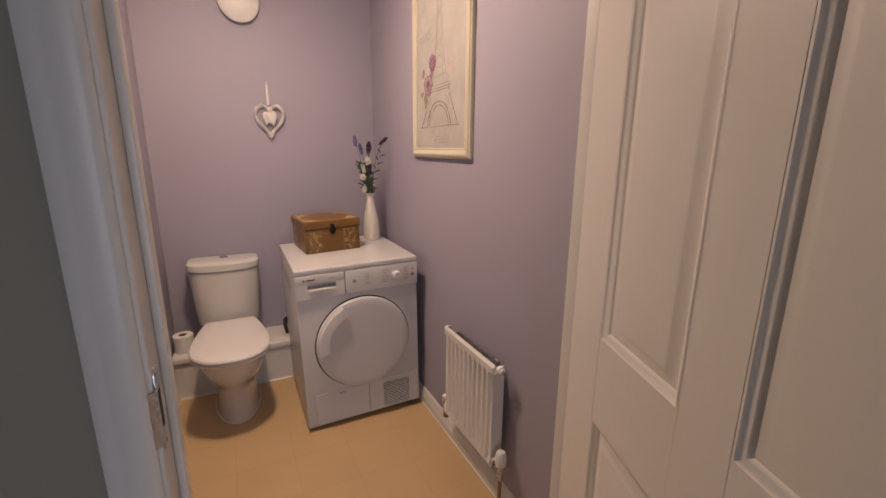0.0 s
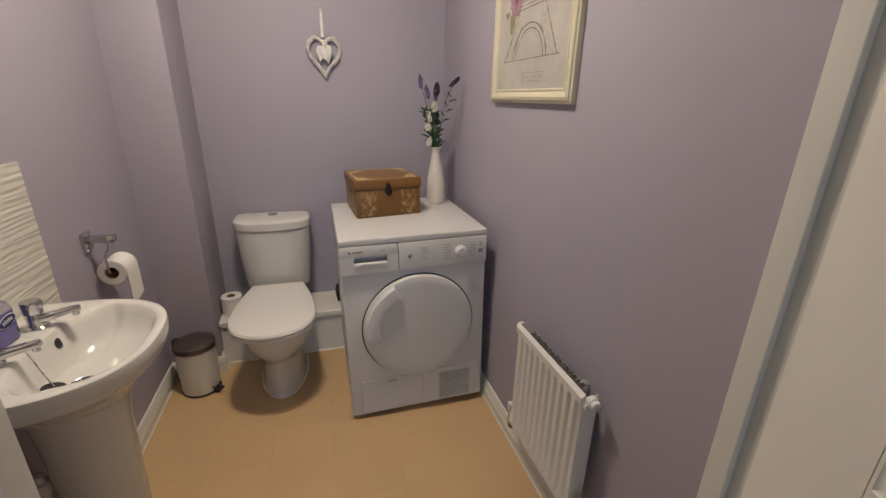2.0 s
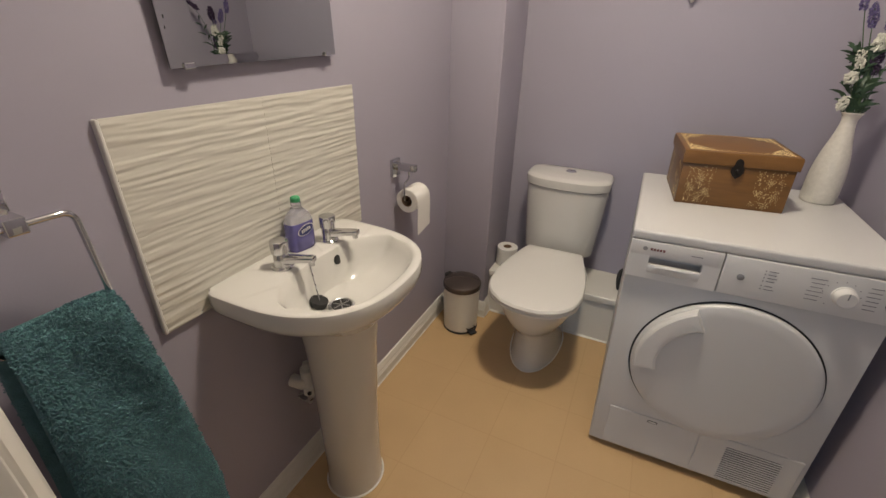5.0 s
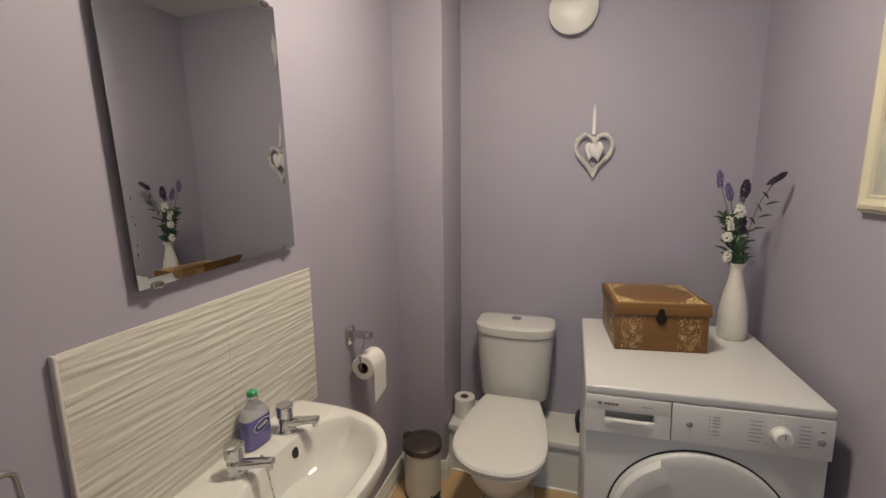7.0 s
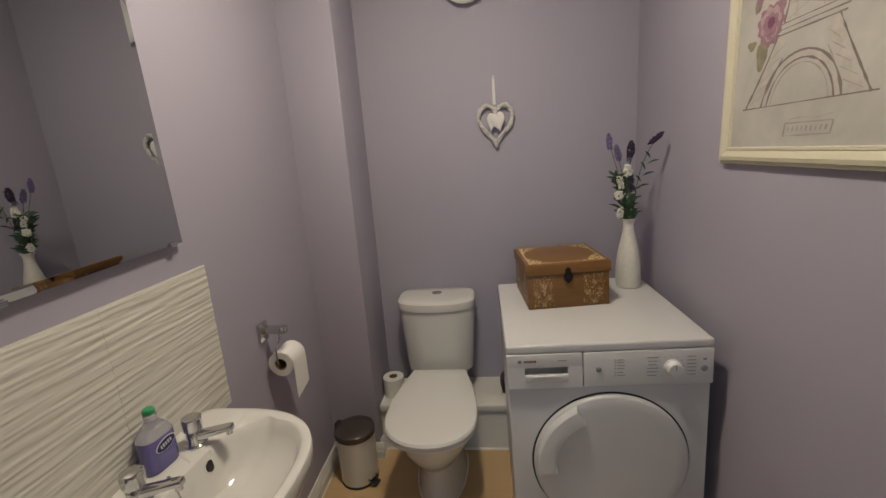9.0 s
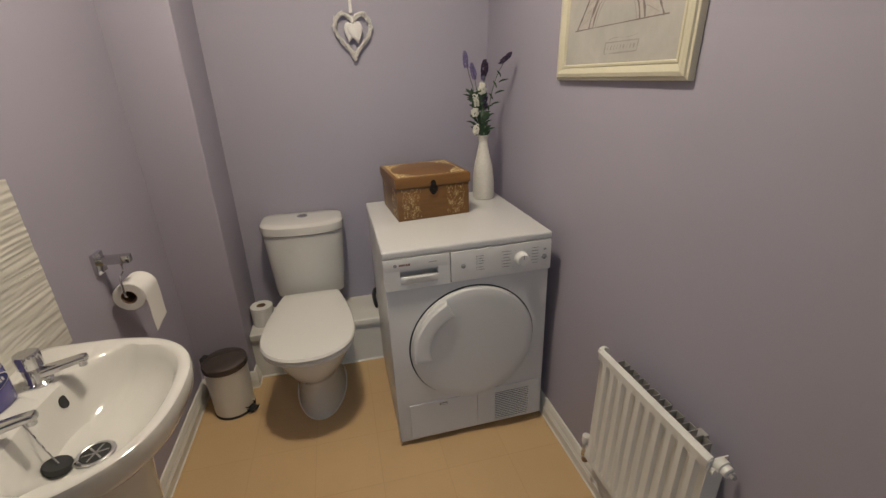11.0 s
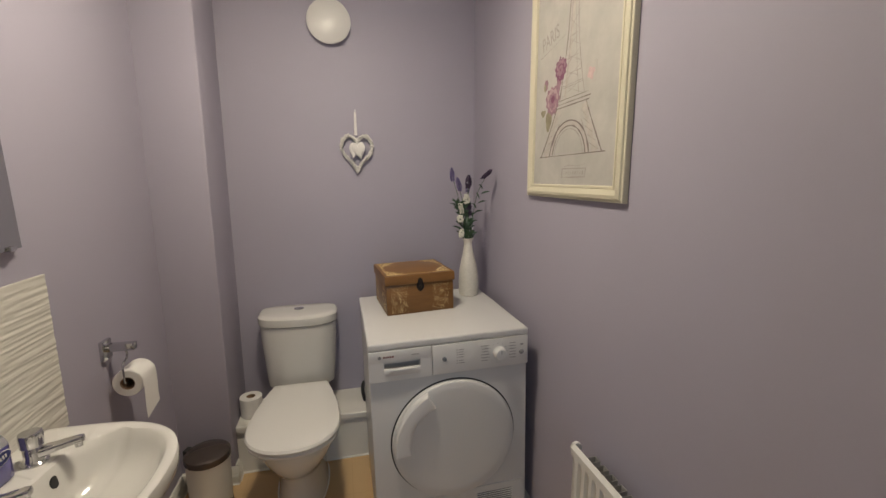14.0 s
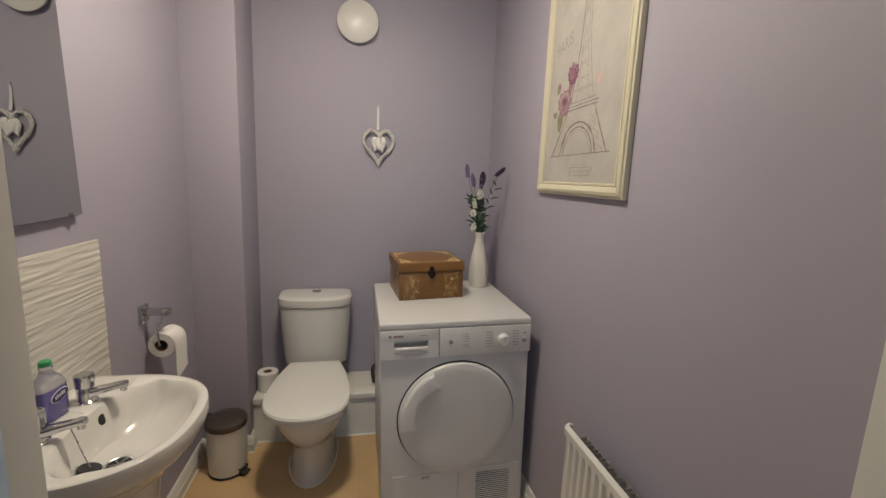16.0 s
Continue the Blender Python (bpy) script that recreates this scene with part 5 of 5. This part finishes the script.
def heart():
    c = Vector((0.217, BY - 0.016, 1.558))
    t = thing("wicker_heart", (c.x, BY, 1.76), "white wicker heart hanging on a ribbon", "wall decoration")
    path = [Vector((c.x + x, c.y, c.z + z * 1.13)) for x, z in heart_path(0.155, 96)]
    for s in range(5):
        pts = []
        for i, p in enumerate(path + path[:1]):
            q = path[(i + 1) % 96] - path[(i - 1) % 96]
            d = q.normalized()
            n = d.cross(Vector((0, 1, 0)))
            a = 2 * math.pi * (i / 96 * 15 + s / 5)
            r = 0.0062 + 0.0055 * noise.noise(p * 170 + Vector((s * 3.1, 0, 0)))
            pts.append(p + n * r * math.cos(a) + Vector((0, 1, 0)) * r * math.sin(a))
        part("wicker_strand", tube(pts, 0.0030, 6), M_WICKER, t)
    # short split ends that stick out of the plait
    rt = random.Random(3)
    for i in range(70):
        j = rt.randrange(96)
        d = (path[(j + 1) % 96] - path[(j - 1) % 96]).normalized()
        o = d.cross(Vector((0, 1, 0))) * rt.uniform(-1, 1) + Vector((0, -rt.random(), 0))
        o.normalize()
        p = path[j] + o * 0.007
        part("twig", tube([p - d * 0.010, p + o * 0.002, p + d * 0.010 + o * rt.uniform(0.002, 0.006)], 0.0019, 5), M_WICKER, t)
    wrap = path[::8]
    for i, p in enumerate(wrap):
        j = (i * 8) % 96
        d = (path[(j + 1) % 96] - path[(j - 1) % 96]).normalized()
        q = d.to_track_quat("Z", "Y").to_matrix().to_4x4()
        part("binding", lathe([(0.011, -0.003), (0.0122, 0.0), (0.011, 0.003)], 10, Matrix.Translation(p) @ q, cap0=False, cap1=False), M_WICKER, t)
    for dx, dy, s, rot in ((-0.011, -0.008, 0.060, 14), (0.010, -0.014, 0.066, -12)):
        pts = heart_path(s, 40)
        m = Matrix.Translation((c.x + dx, c.y + dy, c.z + 0.004)) @ Matrix.Rotation(radians(rot), 4, "Y")
        loops = []
        for k, h in ((0.90, -0.005), (1.0, -0.002), (1.0, 0.002), (0.88, 0.0055), (0.5, 0.008)):
            loops.append([m @ Vector((x * k, -h, z * k * 1.35)) for x, z in pts])
        part("fabric_heart", rings(loops), M_RIBBON, t, "pale fabric heart pendant")
    part("pendant_ribbon", box(c.x - 0.003, c.x + 0.003, c.y - 0.009, c.y - 0.0075, c.z + 0.025, c.z + 0.068), M_RIBBON, t)
    rb = []
    for z, w, y in ((1.752, 0.0045, -0.004), (1.74, 0.0055, -0.005), (1.70, 0.006, -0.009), (1.66, 0.0065, -0.016), (1.635, 0.007, -0.024)):
        rb.append([Vector((c.x - 0.003 - w, BY + y, z)), Vector((c.x - 0.003 + w, BY + y, z)), Vector((c.x - 0.003 + w, BY + y - 0.0012, z)), Vector((c.x - 0.003 - w, BY + y - 0.0012, z))])
    part("ribbon", rings(rb), M_RIBBON, t)
    part("nail", lathe([(0.0022, 0.0), (0.0022, 0.010), (0.0045, 0.0105), (0.004, 0.012)], 12, pose(c.x - 0.003, BY, 1.758, 90, 0, 0)), M_STEEL, t)


heart()


def wall_vent():
    c = (0.105, 2.165)
    t = thing("wall_vent", (c[0], BY, c[1]), "round white domed extractor valve on the wall", "extractor vent")
    m = pose(c[0], BY, c[1], 90, 0, 0)
    part("collar", lathe([(0.088, 0.0), (0.088, 0.016), (0.075, 0.022), (0.06, 0.034)], 40, m), M_RAD, t)
    part("dome", lathe([(0.070, 0.030), (0.099, 0.029), (0.1035, 0.031), (0.1025, 0.0345), (0.085, 0.043), (0.060, 0.050), (0.030, 0.054), (0.003, 0.055)], 56, m), M_RAD, t)


wall_vent()


def pedal_bin():
    c = (-0.480, 2.326)
    t = thing("pedal_bin", (*c, 0.0), "small white pedal bin with bronze-grey lid", "pedal bin")
    m = pose(*c, 0, 0, 0, 20) @ Matrix.Diagonal((1.05, 1.05, 1.0, 1.0))
    part("plinth", lathe([(0.078, 0.0), (0.0805, 0.002), (0.0805, 0.010), (0.078, 0.012)], 40, m), M_DARK, t)
    part("body", lathe([(0.078, 0.0121), (0.0785, 0.015), (0.0805, 0.12), (0.083, 0.229), (0.0835, 0.232)], 48, m), M_RAD, t)
    part("lid", lathe([(0.0845, 0.2325), (0.0865, 0.235), (0.0868, 0.254), (0.085, 0.260), (0.076, 0.266), (0.045, 0.272), (0.003, 0.274)], 48, m), M_LID, t)
    hm = Matrix.Translation((c[0], c[1], 0)) @ Matrix.Rotation(radians(-38), 4, "Z")
    part("hinge", box(-0.018, 0.018, 0.080, 0.100, 0.235, 0.268, 0.004, 2, m=Matrix.Translation((c[0], c[1], 0)) @ Matrix.Rotation(radians(72), 4, "Z")), M_DARK, t)
    pd = part("pedal", box(-0.020, 0.020, -0.112, -0.078, 0.012, 0.020, 0.003, 2, m=hm @ Matrix.Rotation(radians(98), 4, "Z")), M_DARK, t)
    part("pedal_frame", tube(fillet([hm @ Matrix.Rotation(radians(98), 4, "Z") @ Vector(p) for p in ((-0.022, -0.074, 0.034), (-0.022, -0.092, 0.034), (0.022, -0.092, 0.034), (0.022, -0.074, 0.034))], 0.006), 0.003, 8), M_BLACKM, pd)


pedal_bin()


def tissue_roll(name, m, label, radius, loose=False):
    t = thing(name, m.translation, label, "toilet roll")
    h = 0.098
    part("paper", lathe([(0.0215, 0.0), (radius - 0.0015, 0.0), (radius, 0.002), (radius, h - 0.002), (radius - 0.0015, h), (0.0215, h)], 48, m, cap0=False, cap1=False), M_PAPER, t)
    part("core", lathe([(0.0215, 0.0008), (0.0215, h - 0.0008), (0.0200, h - 0.0008), (0.0200, 0.0008), (0.0215, 0.0008)], 32, m, cap0=False, cap1=False), M_CARD, t, "brown card core")
    if loose:
        sheet = []
        x0, y0, z0 = m.translation
        arc = [(radius + 0.0008) * Vector((math.sin(radians(k)), math.cos(radians(k)))) for k in range(-30, 91, 12)]
        pts = [(p.x, p.y) for p in arc] + [(radius + 0.0018, -0.04), (radius + 0.0005, -0.085), (radius + 0.002, -0.128)]
        for dx, dz in pts:
            cut = 0.88 if dz < -0.1 else 1.0
            sheet.append([Vector((x0 + dx, y0 + 0.0005, z0 + dz)), Vector((x0 + dx, y0 + h * 0.99, z0 + dz * cut)), Vector((x0 + dx + 0.0009, y0 + h * 0.99, z0 + dz * cut + 0.0004)), Vector((x0 + dx + 0.0009, y0 + 0.0005, z0 + dz + 0.0004))])
        part("loose_sheet", rings(sheet), M_PAPER, t)
    return t


tissue_roll("toilet_roll", pose(-0.352, 2.610, 0.2522), "spare white toilet roll standing on the pipe ledge", 0.052)
tissue_roll("toilet_roll", Matrix.Translation((-0.572, 1.965, 0.766)) @ Matrix.Rotation(radians(-90), 4, "X"), "white toilet roll hanging on the chrome holder", 0.044, True)


def roll_holder():
    t = thing("toilet_roll_holder", (LX, 2.03, 0.86), "square chrome toilet roll holder on the wall", "roll holder")
    part("plate", box(LX, LX + 0.012, 1.958, 2.012, 0.848, 0.912, 0.003, 2), M_CHROME, t)
    part("arm", box(LX + 0.010, LX + 0.090, 1.973, 2.000, 0.874, 0.898, 0.003, 2), M_CHROME, t)
    x = -0.572
    part("hook", tube(fillet([(x, 1.986, 0.880), (x, 1.986, 0.846), (x, 1.950, 0.838), (x, 1.950, 0.770), (x, 2.07, 0.770)], 0.014), 0.0032, 10), M_CHROME, t)


roll_holder()


def soap_bottle():
    c = Vector((LX + 0.048, 1.440, 0.8062))
    t = thing("soap_bottle", c, "violet hand soap bottle with green cap", "soap bottle")
    m = Matrix.Translation(c) @ Matrix.Rotation(radians(-8), 4, "Z")

    def ring(hx, hy, z, n=32, p=3.2):
        out = []
        for i in range(n):
            a = 2 * math.pi * i / n
            co, si = math.cos(a), math.sin(a)
            out.append(m @ Vector((hx * math.copysign(abs(co) ** (2 / p), co), hy * math.copysign(abs(si) ** (2 / p), si), z)))
        return out
    part("body", rings([ring(0.020, 0.034, 0.0), ring(0.0225, 0.0375, 0.004), ring(0.0225, 0.0375, 0.05), ring(0.0222, 0.0370, 0.076)]), M_SOAP, t)
    part("shoulder", rings([ring(0.0222, 0.0370, 0.0764), ring(0.0215, 0.0355, 0.082), ring(0.019, 0.029, 0.095), ring(0.014, 0.018, 0.107, p=2.2), ring(0.0125, 0.0125, 0.113, p=2)]), M_CLEAR, t)
    part("neck", lathe([(0.0122, 0.1131), (0.013, 0.1135), (0.013, 0.126), (0.012, 0.128)], 28, m), M_CLEAR, t)
    part("cap", lathe([(0.0118, 0.1281), (0.0125, 0.130), (0.0120, 0.138), (0.009, 0.141), (0.003, 0.142)], 28, m), M_GREEN, t)
    pts = [(0.0235 * math.cos(a), 0.0125 * math.sin(a)) for a in (2 * math.pi * i / 32 for i in range(32))]
    lm = m @ Matrix(((0, 0, 1, 0.0222), (1, 0, 0, 0.003), (0, 1, 0, 0.056), (0, 0, 0, 1))) @ Matrix.Rotation(radians(12), 4, "Z")
    lb = part("label", prism(pts, 0.0, 0.001, lm), M_NAVY, t, "navy oval label")
    part("label_border", rings([[lm @ Vector((x * k, y * k, h)) for x, y in pts] for k, h in ((1.0, 0.0003), (1.09, 0.0003), (1.09, 0.0008), (1.0, 0.0012))], False, False), M_RIBBON, lb)
    for i in range(5):
        part("label_bar", box(-0.014 + 0.006 * i, -0.0105 + 0.006 * i, -0.004, 0.004 + 0.001 * (i % 2), 0.0009, 0.0014, m=lm), M_RIBBON, lb)


soap_bottle()


def towel_ring():
    t = thing("towel_ring", (LX, 0.915, 1.08), "square-cornered chrome towel ring on the wall", "towel ring")
    part("plate", box(LX, LX + 0.010, 0.889, 0.941, 1.052, 1.110, 0.002, 2), M_CHROME, t)
    part("arm", box(LX + 0.008, LX + 0.088, 0.903, 0.928, 1.064, 1.088, 0.003, 2), M_CHROME, t)
    x = LX + 0.076
    part("ring", tube(fillet([(x, 0.915, 1.074), (x, 0.984, 1.074), (x, 0.992, 0.905), (x, 0.838, 0.905), (x, 0.846, 1.074), (x, 0.916, 1.074)], 0.018), 0.0048, 12), M_CHROME, t)
    w = thing("hand_towel", (x, 0.915, 0.905), "folded teal terry hand towel over the ring", "towel")
    # a folded towel: the sheet climbs the wall side, rounds the bar and falls in front
    prof = [(-0.034, 0.42), (-0.036, 0.55), (-0.034, 0.70), (-0.030, 0.82), (-0.024, 0.89), (-0.010, 0.930), (0.008, 0.936), (0.024, 0.922), (0.033, 0.88), (0.037, 0.80), (0.039, 0.68), (0.040, 0.55), (0.040, 0.43), (0.038, 0.345)]
    fine = []
    for a, b_ in zip(prof, prof[1:]):
        k = max(3, int((Vector(a) - Vector(b_)).length / 0.008))
        fine += [(a[0] + (b_[0] - a[0]) * i / k, a[1] + (b_[1] - a[1]) * i / k) for i in range(k)]
    fine.append(prof[-1])
    ny = 34
    front, back = [], []
    for i, (d, z) in enumerate(fine):
        q = Vector(fine[min(i + 1, len(fine) - 1)]) - Vector(fine[max(i - 1, 0)])
        n2 = Vector((-q.y, q.x)).normalized()
        if n2.x * (1 if i > len(fine) * 0.42 else -1) < 0 and abs(n2.x) > 0.3:
            n2 = -n2
        if abs(n2.x) <= 0.3 and n2.y < 0:
            n2 = -n2
        spread = 0.006 + 0.052 * min(1, max(0, (0.93 - z) / 0.5))
        ya, yb = 0.846 - spread * 0.35, 0.986 + spread
        rf, rb = [], []
        for k in range(ny + 1):
            y = ya + (yb - ya) * k / ny
            wob = 0.0025 * math.sin(k * 0.23 + z * 9) + 0.0110 * noise.noise(Vector((y * 11 + z * 4, z * 5, 2))) + 0.0035 * noise.noise(Vector((y * 30, z * 30, d * 30))) + 0.0022 * noise.noise(Vector((y * 160, z * 160, 4)))
            edge = math.sqrt(max(0.05, 1 - (2 * k / ny - 1) ** 8))
            th = 0.011 * edge
            o = Vector((x + d, y, z))
            nn = Vector((n2.x, 0, n2.y))
            rf.append(o + nn * (th + wob))
            rb.append(o - nn * (th * 0.6))
        front.append(rf + list(reversed(rb)))
    cloth = part("terry_cloth", rings(front), M_TOWEL, w)
    rnd = random.Random(9)
    verts, faces = [], []
    org = BASE[w.name]
    for _ in range(30000):
        i = rnd.randrange(int(len(fine) * 0.30), len(fine) - 1)
        k = rnd.randrange(0, ny)
        p = front[i][k].lerp(front[i + 1][k + 1], rnd.random()).lerp(front[i][k + 1], rnd.random() * 0.5) - org
        nn = (front[i + 1][k] - front[i][k]).cross(front[i][k + 1] - front[i][k])
        if nn.length < 1e-9:
            continue
        nn.normalize()
        if nn.x < 0 and i > len(fine) * 0.5:
            nn = -nn
        if nn.z < 0 and i <= len(fine) * 0.5:
            nn = -nn
        d = (nn + Vector((rnd.uniform(-0.8, 0.8), rnd.uniform(-0.8, 0.8), rnd.uniform(-0.9, 0.5)))).normalized()
        e = d.orthogonal().normalized() * 0.0012
        g = d.cross(e)
        b0 = len(verts)
        tip = p + d * rnd.uniform(0.0022, 0.0048)
        verts += [p + e, p - 0.5 * e + 0.87 * g, p - 0.5 * e - 0.87 * g, tip + e * 0.6, tip - 0.3 * e + 0.5 * g, tip - 0.3 * e - 0.5 * g]
        faces += [(b0, b0 + 1, b0 + 4, b0 + 3), (b0 + 1, b0 + 2, b0 + 5, b0 + 4), (b0 + 2, b0, b0 + 3, b0 + 5), (b0 + 3, b0 + 4, b0 + 5)]
    me = bpy.data.meshes.new("terry_pile")
    me.from_pydata(verts, [], faces)
    me.materials.append(M_PILE)
    loops = new("terry_pile", me)
    loops.parent = w
    tagged(loops, "short teal terry loops", kind="stuff")
    bz = [[Vector((x + 0.0525 + 0.0025 * math.sin(k * 0.39 + z * 9), 0.83 + (1.034 - 0.83) * k / 20, z)) for k in range(21)] + [Vector((x + 0.046, 0.83 + (1.034 - 0.83) * k / 20, z)) for k in range(20, -1, -1)] for z in (0.462, 0.466, 0.496, 0.500)]
    part("woven_border", rings(bz), M_TOWELB, w)


towel_ring()
